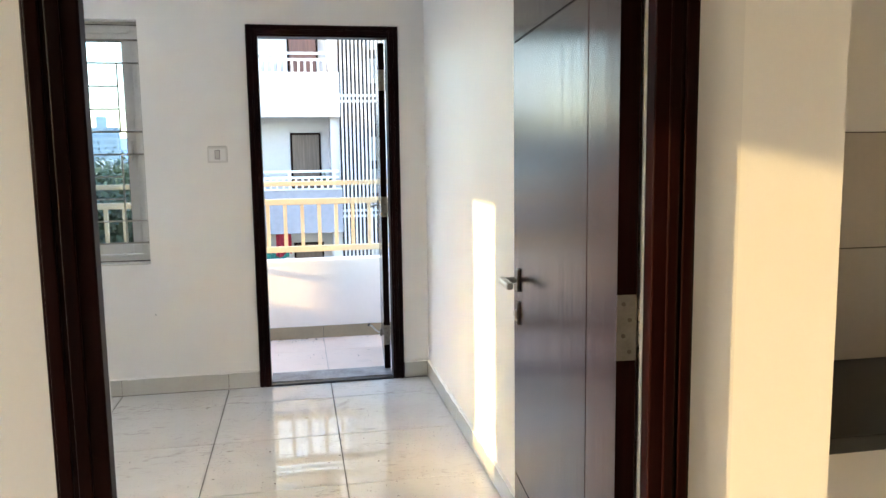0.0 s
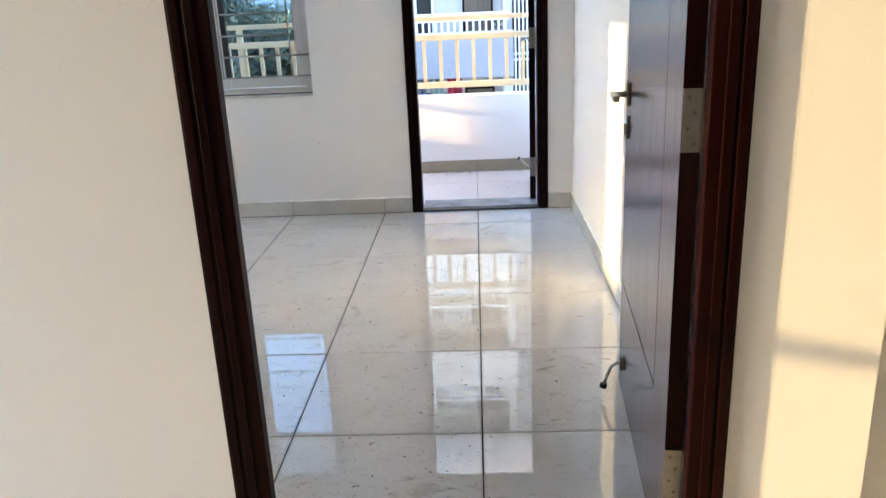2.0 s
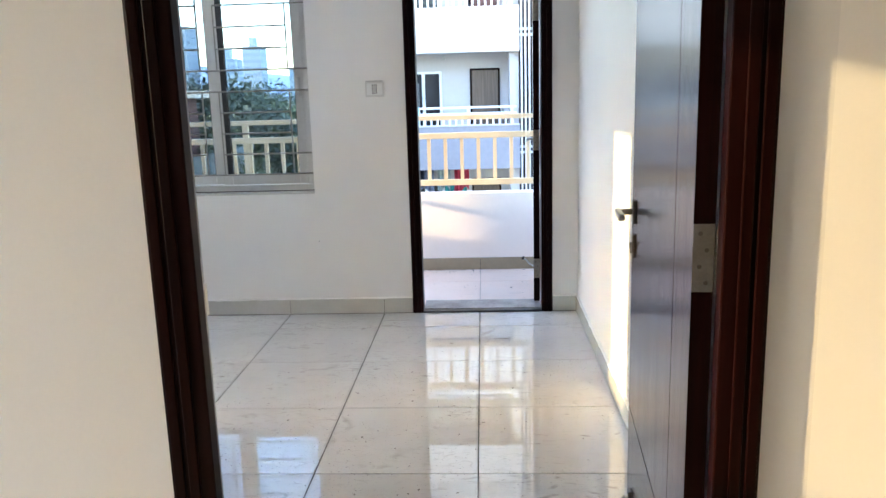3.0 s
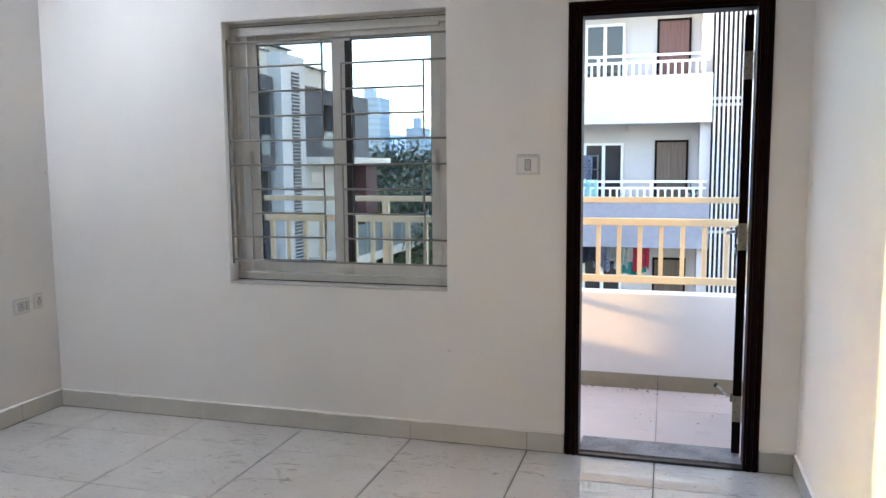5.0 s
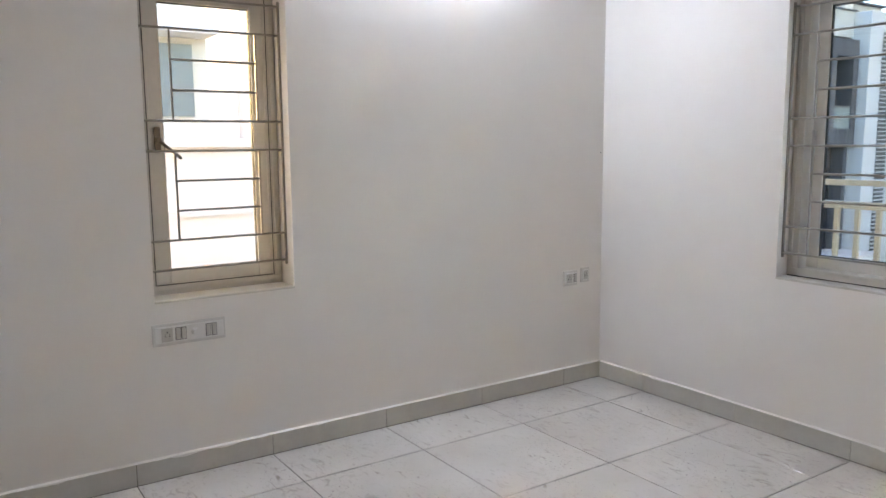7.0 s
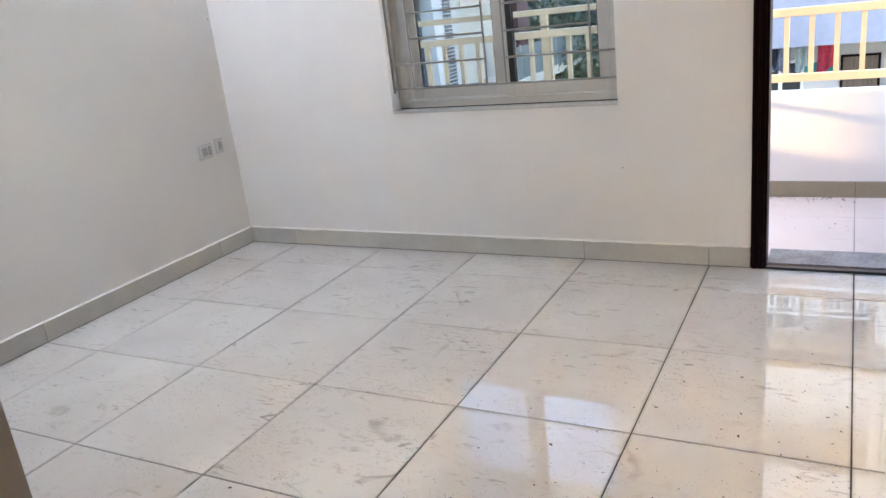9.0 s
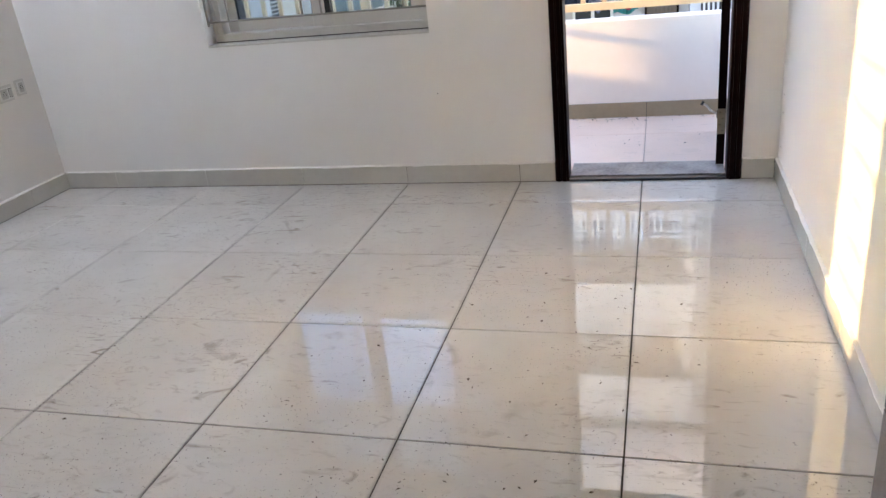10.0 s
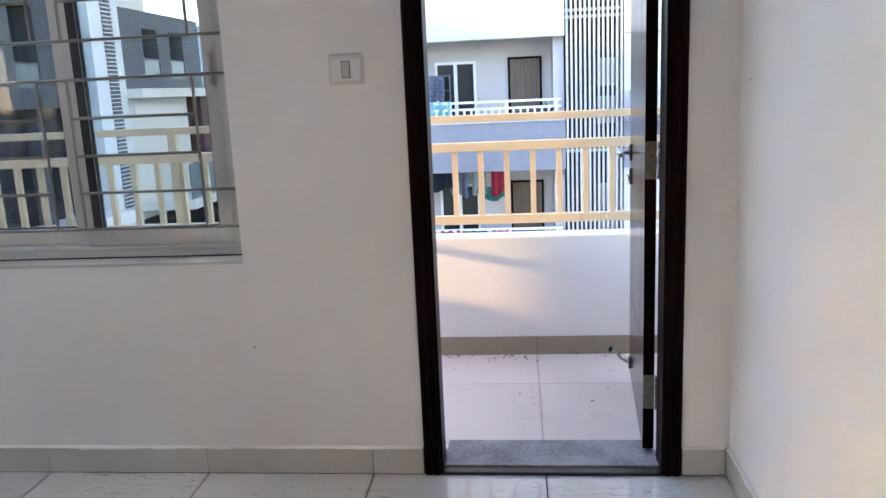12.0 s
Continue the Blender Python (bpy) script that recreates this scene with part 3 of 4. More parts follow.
for za, zb, ya in ((z0 + 0.0105, z0 + 0.0155, 0.0830), (z1 - 0.020, z1 - 0.0165, 0.0832)):
    bx(bm, x0 + 0.004, x1 - 0.004, ya, 0.0852, za, zb)
part("track_shade_line", bm, GASKET_GAP, w1, "dark strips that paint shade lines on the sliding track")
bm = bmesh.new()
for za, zb in ((z0 + 0.0405, z0 + 0.0525), (z1 - 0.050, z1 - 0.022)):
    bx(bm, x0 + 0.012, x1 - 0.012, 0.0785, 0.0852, za, zb, bev=0.002)
bx(bm, x0 + 0.010, x0 + 0.026, 0.0785, 0.0852, z0 + 0.054, z1 - 0.054, bev=0.002)
bx(bm, x1 - 0.026, x1 - 0.010, 0.0785, 0.0852, z0 + 0.054, z1 - 0.054, bev=0.002)
part("frame_bead", bm, UPVC, w1, "raised bead of the frame")
bar_grille("window_grille", pose(0, 0.040, 0), x0, x1, 0.890, 2.027, [(-2.085, -1.665), (-1.560, -1.127)], "painted steel bar grille set in the window reveal")

# side window: one casement
w2 = thing("window_2", pose(0, 0, 0, 0, 0, 0), "narrow casement window with greige aluminium frame", "window", kind="structure")
M2 = pose(XL, 0, 0, 0, 0, 90)          # local x runs along the wall, local y into the wall
w2.matrix_basis = M2
a0, a1 = W2[0], W2[1]
bm = bmesh.new()
for q in ((a0, a0 + fo, z0, z1), (a1 - fo, a1, z0, z1), (a0 + fo, a1 - fo, z0, z0 + fo), (a0 + fo, a1 - fo, z1 - fo, z1)):
    bx(bm, q[0], q[1], 0.140, 0.205, q[2], q[3], bev=0.003)
part("window_frame", bm, UPVC, w2)
bm = bmesh.new()
for q in ((a0 + 0.014, a0 + 0.030, z0 + 0.050, z1 - 0.050), (a1 - 0.030, a1 - 0.014, z0 + 0.050, z1 - 0.050), (a0 + 0.014, a1 - 0.014, z0 + 0.030, z0 + 0.048), (a0 + 0.014, a1 - 0.014, z1 - 0.048, z1 - 0.030)):
    bx(bm, q[0], q[1], 0.1335, 0.1405, q[2], q[3], bev=0.002)
part("frame_bead", bm, UPVC, w2, "raised bead of the frame")
# thin dark strips on the frame paint the shade of the casement's gap
bm = bmesh.new()
for q in ((a0 + 0.040, a0 + 0.0435, z0 + 0.050, z1 - 0.050), (a1 - 0.0435, a1 - 0.040, z0 + 0.050, z1 - 0.050), (a0 + 0.046, a1 - 0.046, z0 + 0.0500, z0 + 0.0535), (a0 + 0.046, a1 - 0.046, z1 - 0.0535, z1 - 0.0500)):
    bx(bm, q[0], q[1], 0.1380, 0.1403, q[2], q[3])
part("casement_gap_shade", bm, GASKET_GAP, w2, "dark strips for the shade in the gap round the casement")
cas = sash(w2, "sash", a0 + fo - 0.006, a1 - fo + 0.006, 0.146, 0.186, z0 + fo - 0.004, z1 - fo + 0.004, 0.062, GLASS_CLEAR)
bm = B(a0 + fo + 0.014, a0 + fo + 0.040, 0.134, 0.147, 1.39, 1.50, bev=0.004)
bx(bm, a0 + fo + 0.016, a0 + fo + 0.038, 0.110, 0.136, 1.43, 1.455, bev=0.004)
rod(bm, (a0 + fo + 0.03, 0.114, 1.44), (a0 + fo + 0.115, 0.108, 1.365), 0.007, 10)
part("window_handle", bm, STEEL_DARK, cas, "grey cockspur handle")
part("window_sill", B(a0, a1, -0.004, 0.141, z0, z0 + 0.010, bev=0.002), SILL, w2)
bar_grille("window_grille", M2 @ pose(0, 0.075, 0), a0, a1, 0.892, 2.030, [(-2.450, -2.081)], "painted steel bar grille set in the narrow window")

# ------------------------------------------------------------------ wall fittings
def switch_plate(m, w, h, bits, label):
    """A modular plate: surround, inner plate and its modules."""
    d = thing("switch_plate", m, label, "switch")
    part("surround", B(-w / 2, w / 2, -0.006, 0.002, -h / 2, h / 2, bev=0.003), PLASTIC_TRIM, d, "greyish outer frame")
    part("inner_plate", B(-w / 2 + 0.010, w / 2 - 0.010, -0.010, -0.005, -h / 2 + 0.012, h / 2 - 0.012, bev=0.002), PLASTIC, d)
    for kind, x, ww in bits:
        if kind == "rocker":
            # a dark plate behind the rocker paints the shade of its gap
            part("rocker_gap_shade", B(x - ww / 2 - 0.0022, x + ww / 2 + 0.0022, -0.0108, -0.009, -h / 2 + 0.0198, h / 2 - 0.0198), SLOT, d, "dark plate for the shade in the gap round the rocker")
            part("rocker", B(x - ww / 2, x + ww / 2, -0.0145, -0.009, -h / 2 + 0.022, h / 2 - 0.022, bev=0.0022), PLASTIC_GREY, d, "grey-edged rocker switch")
        elif kind == "socket":
            s = part("socket", B(x - ww / 2, x + ww / 2, -0.0125, -0.009, -h / 2 + 0.018, h / 2 - 0.018, bev=0.001), PLASTIC_GREY, d)
            for px, pz, r in ((0, 0.011, 0.0036), (-0.009, -0.006, 0.0028), (0.009, -0.006, 0.0028), (-0.009, 0.002, 0.002), (0.009, 0.002, 0.002)):
                # dark discs on the face stand in for shaded pin holes
                part("pin_hole_shade", rod(bmesh.new(), (x + px, -0.0132, pz), (x + px, -0.0120, pz), r, 8), SLOT, s)
        else:
            part("dimmer_knob", rod(rod(bmesh.new(), (x, -0.010, 0), (x, -0.018, 0), 0.018, 20), (x, -0.018, 0), (x, -0.026, 0), 0.013, 20), PLASTIC, d, "round regulator knob")
    return d


switch_plate(pose(-0.602, 0, 1.386), 0.112, 0.092, [("rocker", 0.0, 0.024)], "small white single rocker switch on the wall")
part_bar = B(-0.652, -0.552, -0.012, 0.0, 1.428, 1.436, bev=0.001)
tagged(part("switch_hood", part_bar, PLASTIC_GREY), "thin grey strip above the wall switch", "switch trim")
WALL_W = pose(XL, 0, 0, 0, 0, 90)
switch_plate(WALL_W @ pose(-0.252, 0, 0.635), 0.110, 0.088, [("socket", -0.012, 0.046), ("rocker", 0.032, 0.018)], "white power socket plate low on the wall")
switch_plate(WALL_W @ pose(-0.135, 0, 0.645), 0.068, 0.088, [("socket", 0.0, 0.030)], "narrow white data socket plate low on the wall")
switch_plate(WALL_W @ pose(-2.450, 0, 0.632), 0.310, 0.094, [("socket", -0.095, 0.046), ("rocker", -0.050, 0.018), ("rocker", -0.026, 0.018), ("knob", 0.024, 0.04), ("rocker", 0.078, 0.018), ("rocker", 0.104, 0.018)], "long white switch board with socket, rockers and fan regulator")

# tube light and lamp holder high on the side wall
tl = thing("tube_light", WALL_W @ pose(-1.22, 0, 2.47), "lit white tube light on the side wall", "tube light")
part("batten", B(-0.60, 0.60, -0.028, 0.0, 0.012, 0.050, bev=0.004), PLASTIC, tl)
part("tube", rod(bmesh.new(), (-0.575, -0.040, 0.0), (0.575, -0.040, 0.0), 0.014, 16), TUBE, tl, "glowing fluorescent tube")
for sx in (-1, 1):
    part("end_cap", B(min(sx * 0.572, sx * 0.600), max(sx * 0.572, sx * 0.600), -0.058, 0.0, -0.022, 0.03, bev=0.004), PLASTIC, tl)
lh = thing("lamp_holder", WALL_W @ pose(-1.315, 0, 2.245), "small bronze lamp holder hanging from the side wall", "lamp holder")
part("back_plate", rod(bmesh.new(), (0, 0, 0.035), (0, -0.014, 0.035), 0.020, 18), STEEL_DARK, lh)
part("arm", rod(rod(bmesh.new(), (0, -0.010, 0.035), (0, -0.045, 0.030), 0.006, 10), (0, -0.045, 0.032), (0, -0.045, 0.0), 0.008, 10), STEEL_DARK, lh)
part("holder_cup", rod(bmesh.new(), (0, -0.045, 0.006), (0, -0.045, -0.028), 0.014, 16, r2=0.019), STEEL_DARK, lh)

# ------------------------------------------------------------------ balcony
setting("balcony_slab", B(-3.62, 1.10, 0.20, 1.43, -0.30, -0.034), OUT_PAINT, "concrete balcony slab", "balcony")
setting("parapet", B(-3.62, 1.10, 1.28, 1.43, -0.30, 0.585, bev=0.006), OUT_PAINT, "white rendered balcony parapet", "parapet")
setting("parapet_end", B(-3.62, -3.50, 0.20, 1.28, -0.30, 0.585, bev=0.006), OUT_PAINT, "white rendered end of the balcony parapet", "parapet")
setting("balcony_beam", bx(bx(B(-3.62, 1.10, 1.28, 1.43, 2.46, 3.40, bev=0.006), -3.62, -3.47, 0.20, 1.28, 2.46, 3.40), 0.95, 1.10, 0.20, 1.28, 2.46, 3.40), OUT_PAINT, "white rendered beam round the open top of the balcony", "beam")
setting("parapet_side", B(1.10, 1.25, 0.20, 1.43, -0.30, 0.585), OUT_PAINT, "white rendered end of the balcony parapet", "parapet")
rl = thing("balcony_railing", pose(0, 1.36, 0), "peach painted steel balcony railing on the parapet", "railing")
for nm, za, zb, d in (("top_rail", 1.146, 1.182, 0.022), ("mid_rail", 1.004, 1.049, 0.024), ("bottom_rail", 0.642, 0.686, 0.022)):
    part(nm, B(-3.582, 1.10, -d, d, za, zb, bev=0.003), RAIL, rl)
for i in range(36):
    x = -3.456 + 0.128 * i
    part("baluster", B(x - 0.0135, x + 0.0135, -0.0135, 0.0135, 0.684, 1.006), RAIL, rl)
part("end_rail", B(-3.582, -3.538, -1.15, -0.022, 1.146, 1.182, bev=0.003), RAIL, rl)
for x in (-3.56, -1.82, 0.96):
    part("post", B(x - 0.022, x + 0.022, -0.021, 0.021, 0.580, 1.148, bev=0.003), RAIL, rl)

# debris on the balcony floor
random.seed(11)
bm = bmesh.new()
for i in range(95):
    near = random.random() < 0.8
    x = random.choice((random.uniform(-0.48, -0.05), random.uniform(-0.45, 0.5)))
    y = 1.27 - abs(random.gauss(0, 0.05)) if near else random.uniform(0.25, 1.25)
    r, a, q = random.uniform(0.003, 0.010), random.uniform(0, 6.28), random.uniform(0.2, 0.6)
    c, s = math.cos(a) * r, math.sin(a) * r
    zb = -0.019
    v = [bm.verts.new(p) for p in ((x - c, y - s, zb), (x + s * q, y - c * q, zb + 0.003), (x + c, y + s, zb + 0.001), (x - s * q, y + c * q, zb + 0.004))]
    bm.faces.new(v)
for i in range(70):
    x, y = random.uniform(-0.6, 0.6), 1.29 + abs(random.gauss(0, 0.03))
    r, a = random.uniform(0.002, 0.007), random.uniform(0, 6.28)
    c, s = math.cos(a) * r, math.sin(a) * r
    bm.faces.new([bm.verts.new(p) for p in ((x - c, y - s, 0.586), (x + s * 0.4, y - c * 0.4, 0.589), (x + c, y + s, 0.587), (x - s * 0.4, y + c * 0.4, 0.590))])
tagged(part("leaf_debris", bm, DRY), "dry leaf crumbs and dust along the balcony parapet", "debris", kind="stuff")

# crumbs of dried mud on the bedroom floor, thickest on the way to the balcony
random.seed(23)
bm = bmesh.new()
for i in range(380):
    x = random.gauss(-0.25, 0.30) if i % 4 else random.uniform(-2.6, 0.4)
    y = random.uniform(-3.1, -0.9) if i % 4 else random.uniform(-3.0, -0.1)
    x = min(max(x, -3.2), 0.5)
    r, a, q = 0.0018 + 0.0075 * random.random() ** 3, random.uniform(0, 6.28), random.uniform(0.2, 0.6)
    c, s = math.cos(a) * r, math.sin(a) * r
    bm.faces.new([bm.verts.new(p) for p in ((x - c, y - s, 0.0004), (x + s * q, y - c * q, 0.0016), (x + c, y + s, 0.0006), (x - s * q, y + c * q, 0.0018))])
tagged(part("floor_dirt", bm, DRY), "dark crumbs of dried mud on the floor tiles", "dirt", kind="stuff")

# ------------------------------------------------------------------ kitchen beyond the hall
kc = thing("kitchen_counter", pose(0, 0, 0), "black granite kitchen counter on a cream base", "counter")
part("worktop", B(0.812, 3.4, -3.29, -2.77, 0.755, 0.79, bev=0.003), BLACK_STONE, kc)
part("base_panel", B(0.80, 3.4, -3.26, -3.22, 0.0, 0.755), HALL_PAINT, kc, "cream base panel")
# ------------------------------------------------------------------ the block across
FLOORS = (-5.85, -2.99, -0.13, 2.73, 5.59, 8.45, 11.31)      # its storey floors
OX0, OX1, OY0, OY1 = -2.95, 0.96, 14.8, 16.0
ab = thing("apartment_building", pose(0, 0, 0), "white rendered apartment block with balconies and a fin screen", "building")
part("wall", B(OX0, 9.0, OY1 + 0.02, 24.0, -9.0, 13.0), OPP_WHITE, ab)
part("side_wall", B(OX0 - 0.15, OX0, OY0, 24.0, -9.0, 13.0), OPP_WHITE, ab)
part("side_wall", B(0.72, 0.95, OY0 + 0.25, OY1 + 0.02, -9.0, 13.0), OPP_WHITE, ab)
# the near-black colour stands in for shade in the shaft behind the fins
part("shaft_wall", B(0.95, 2.25, 15.9, 16.02, -9.0, 13.0), SHAFT_SHADE, ab, "stairwell wall coloured near-black for the shade behind the fins")
part("side_wall", B(2.22, 9.0, OY0, OY1 + 0.02, -9.0, 13.0), OPP_WHITE, ab)


def opp_window(x0, x1, z0, z1):
    """Sliding glazed door in white frame."""
    y = OY1 - 0.02
    bm = bmesh.new()
    for q in ((x0, x0 + 0.06, z0, z1), (x1 - 0.06, x1, z0, z1), (x0 + 0.06, x1 - 0.06, z1 - 0.06, z1), (x0 + 0.06, x1 - 0.06, z0, z0 + 0.08), ((x0 + x1) / 2 - 0.04, (x0 + x1) / 2 + 0.04, z0 + 0.08, z1 - 0.06)):
        bx(bm, q[0], q[1], y - 0.05, y + 0.03, q[2], q[3])
    w = part("window", bm, WHITE_PAINT, ab, "white sliding window frame")
    for a, b in ((x0 + 0.06, (x0 + x1) / 2 - 0.04), ((x0 + x1) / 2 + 0.04, x1 - 0.06)):
        part("pane", B(a, b, y, y + 0.02, z0 + 0.08, z1 - 0.06), DARK_PANE, w, "dark glass pane")


def opp_door(x0, x1, z0, z1, mat):
    y = OY1 + 0.01
    d = part("door", B(x0 + 0.05, x1 - 0.05, y - 0.02, y + 0.02, z0, z1 - 0.05), mat, ab, "brown wooden balcony door" if mat is OPP_DOOR else "reddish brown balcony door")
    bm = bmesh.new()
    for q in ((x0, x0 + 0.05, z0, z1), (x1 - 0.05, x1, z0, z1), (x0 + 0.05, x1 - 0.05, z1 - 0.05, z1)):
        bx(bm, q[0], q[1], y - 0.05, y + 0.02, q[2], q[3])
    part("frame", bm, DARK_WOOD, d)


for k, f in enumerate(FLOORS):
    band = OPP_GREY if k in (0, 2) else OPP_WHITE
    part("balcony", bx(B(OX0, OX1, OY0, OY0 + 0.16, f - 0.42, f + 0.66, bev=0.01), OX0, OX1 - 0.02, OY0 + 0.16, OY1 + 0.02, f - 0.20, f), band, ab, "grey balcony parapet" if band is OPP_GREY else "white balcony parapet")
    part("balcony_soffit", B(OX0, OX1 - 0.02, OY0 + 0.165, OY1 + 0.01, f - 0.214, f - 0.204), OPP_WHITE, ab)
    rail = part("railing", bx(B(OX0, OX1 - 0.08, OY0 + 0.06, OY0 + 0.11, f + 1.09, f + 1.14), OX0, OX1 - 0.08, OY0 + 0.06, OY0 + 0.11, f + 0.94, f + 0.99), WHITE_PAINT, ab, "white balcony railing")
    for i in range(24):
        x = OX0 + 0.15 + i * 0.155
        if i % 8 == 0 or i == 23:
            part("post", B(x - 0.03, x + 0.03, OY0 + 0.055, OY0 + 0.115, f + 0.66, f + 1.10), WHITE_PAINT, rail)
        else:
            part("baluster", B(x - 0.022, x + 0.022, OY0 + 0.065, OY0 + 0.105, f + 0.66, f + 0.95), WHITE_PAINT, rail)
    opp_window(-1.98, -1.02, f + 0.08, f + 2.04)
    opp_door(-0.28, 0.50, f, f + 2.09, OPP_DOOR_RED if k == 3 else OPP_DOOR)
    part("wall_lamp", bx(B(-0.99, -0.91, OY1 - 0.10, OY1 + 0.02, f + 2.32, f + 2.44, bev=0.01), -0.97, -0.93, OY1 - 0.18, OY1 - 0.09, f + 2.38, f + 2.42), PLASTIC_GREY, ab)
for i in range(13):
    x = 1.01 + i * 0.0965
    part("fin", B(x - 0.022, x + 0.022, OY0 + 0.02, OY0 + 0.10, -9.0, 13.0), OPP_WHITE, ab, "white vertical fin")
for f in FLOORS:
    for dz in (-0.06, 0.08):
        part("fin_rail", B(0.97, 2.22, OY0 + 0.12, OY0 + 0.17, f + dz, f + dz + 0.06), WHITE_PAINT, ab)
    for dz in (0.5, 1.35):
        part("shaft_window", B(1.75, 2.16, 15.84, 15.92, f + dz, f + dz + 0.62), PLASTIC_GREY, ab, "pale stairwell window")


for k, f in enumerate(FLOORS):
    part("wing_band", B(2.22, 9.0, OY0 - 0.06, OY0 - 0.002, f - 0.42, f + 0.66, bev=0.01), OPP_GREY if k in (0, 2) else OPP_WHITE, ab)
    if k in (0, 2):
        part("coping", B(OX0, OX1, OY0 - 0.03, OY0 + 0.19, f + 0.655, f + 0.69, bev=0.005), OPP_WHITE, ab, "pale coping on the grey parapet")


def air_conditioner(x, y, z):
    """An outdoor unit: case, round fan guard of rings and spokes, fan hub, feet."""
    d = thing("air_conditioner", pose(x, y, z), "grey air conditioner outdoor unit on a ledge", "air conditioner")
    part("case", B(-0.38, 0.38, -0.14, 0.14, 0.04, 0.58, bev=0.012), PLASTIC_GREY, d)
    bm = bmesh.new()
    for rad in (0.07, 0.13, 0.19, 0.24):
        for i in range(24):
            a, b = i * math.tau / 24, (i + 1) * math.tau / 24
            rod(bm, (-0.10 + rad * math.cos(a), -0.155, 0.31 + rad * math.sin(a)), (-0.10 + rad * math.cos(b), -0.155, 0.31 + rad * math.sin(b)), 0.005, 5)
    for i in range(8):
        a = i * math.tau / 8
        rod(bm, (-0.10, -0.155, 0.31), (-0.10 + 0.245 * math.cos(a), -0.148, 0.31 + 0.245 * math.sin(a)), 0.005, 5)
    part("fan_guard", bm, GREY_B, d, "dark round fan guard")
    # a dark disc on the closed case paints the shade behind the guard
    part("fan_opening_shade", rod(bmesh.new(), (-0.10, -0.143, 0.31), (-0.10, -0.139, 0.31), 0.235, 28), SLOT, d, "dark disc for the shade inside the fan opening")
    for sx in (-0.28, 0.28):
        part("foot", B(sx - 0.03, sx + 0.03, -0.13, 0.13, 0.0, 0.045), GREY_B, d)


part("unit_ledge", B(2.26, 3.2, OY0 - 0.42, OY0 - 0.058, FLOORS[2] + 0.58, FLOORS[2] + 0.66, bev=0.008), OPP_GREY, ab, "grey concrete ledge")
air_conditioner(2.70, OY0 - 0.23, FLOORS[2] + 0.66)


def cloth(name, x0, x1, y, ztop, length, mat, label, seed):
    """A garment hung over a line: a folded, wavy sheet with thickness."""
    random.seed(seed)
    nx, nz = 12, 8
    ph = random.uniform(0, 6)
    bm = bmesh.new()
    rows = []
    for j in range(nz + 1):
        v = j / nz
        row = []
        for i in range(nx + 1):
            u = i / nx
            sag = 0.03 * math.sin(u * 9 + ph) * v
            row.append(bm.verts.new((x0 + (x1 - x0) * (u + 0.04 * v * math.sin(ph + v * 3)), y + 0.045 * math.sin(u * 16 + ph) * (0.3 + v), ztop - length * v * (1 + 0.10 * math.sin(u * 5 + ph)) + sag)))
        rows.append(row)
    for j in range(nz):
        for i in range(nx):
            bm.faces.new((rows[j][i], rows[j][i + 1], rows[j + 1][i + 1], rows[j + 1][i]))
    bmesh.ops.solidify(bm, geom=bm.faces[:], thickness=0.012)
    return tagged(part(name, bm, mat), label, "laundry", group="washing on the opposite balconies")


F1, F2 = FLOORS[1], FLOORS[2]
cloth("hanging_cloth", -0.72, -0.34, 15.1, F1 + 2.46, 0.58, CLOTH_RED, "red patterned cloth hung to dry", 1)
cloth("hanging_cloth", -0.98, -0.42, 15.2, F1 + 2.06, 0.30, CLOTH_TEAL, "teal cloth hung to dry", 2)
cloth("hanging_cloth", -1.15, -0.82, 15.15, F1 + 2.46, 0.55, CLOTH_WHITE, "pale grey shirt hung to dry", 3)
cloth("hanging_cloth", -2.10, -1.50, 15.1, F1 + 2.46, 0.45, CLOTH_DARK, "dark blue garment hung to dry", 4)
cloth("hanging_cloth", -1.65, -1.25, 15.2, F1 + 2.46, 0.58, CLOTH_NAVY, "navy patterned shirt hung to dry", 5)
cloth("hanging_cloth", -2.60, -2.12, 15.15, F1 + 2.46, 0.6, CLOTH_WHITE, "pale garment hung to dry", 6)
cloth("hanging_cloth", -2.05, -1.55, 14.86, F2 + 1.16, 0.62, CLOTH_CYAN, "cyan and white towel over the railing", 7)
cloth("hanging_cloth", -2.10, -1.68, 15.0, F2 + 1.72, 0.62, CLOTH_NAVY, "navy and white cloth on a drying rack", 8)
cloth("hanging_cloth", -1.9, -1.45, 14.86, F1 + 1.12, 0.42, CLOTH_RED, "red cloth over the railing", 9)
cloth("hanging_cloth", -1.40, -0.82, 14.86, F1 + 1.10, 0.36, CLOTH_DARK, "dark cloth over the railing", 10)
cloth("hanging_cloth", -0.72, -0.32, 14.86, F1 + 1.11, 0.44, CLOTH_PINK, "pink cloth over the railing", 12)
rack = thing("drying_rack", pose(-1.9, 15.05, F2), "dark metal drying rack on the opposite balcony", "drying rack")
for x in (-0.22, 0.34):
    part("upright", B(x - 0.015, x + 0.015, -0.015, 0.015, 0.0, 1.74), GREY_B, rack)
for z in (1.72, 1.40):
    part("rail", B(-0.22, 0.34, -0.012, 0.012, z - 0.012, z + 0.012), GREY_B, rack)
random.seed(4)
pl = thing("potted_plant", pose(0.60, 14.98, F2 + 0.66), "small scrubby potted plant on the parapet", "plant")
part("pot", rod(bmesh.new(), (0, 0, -0.002), (0, 0, 0.14), 0.07, 12, r2=0.09), OPP_DOOR, pl)
bm = bmesh.new()
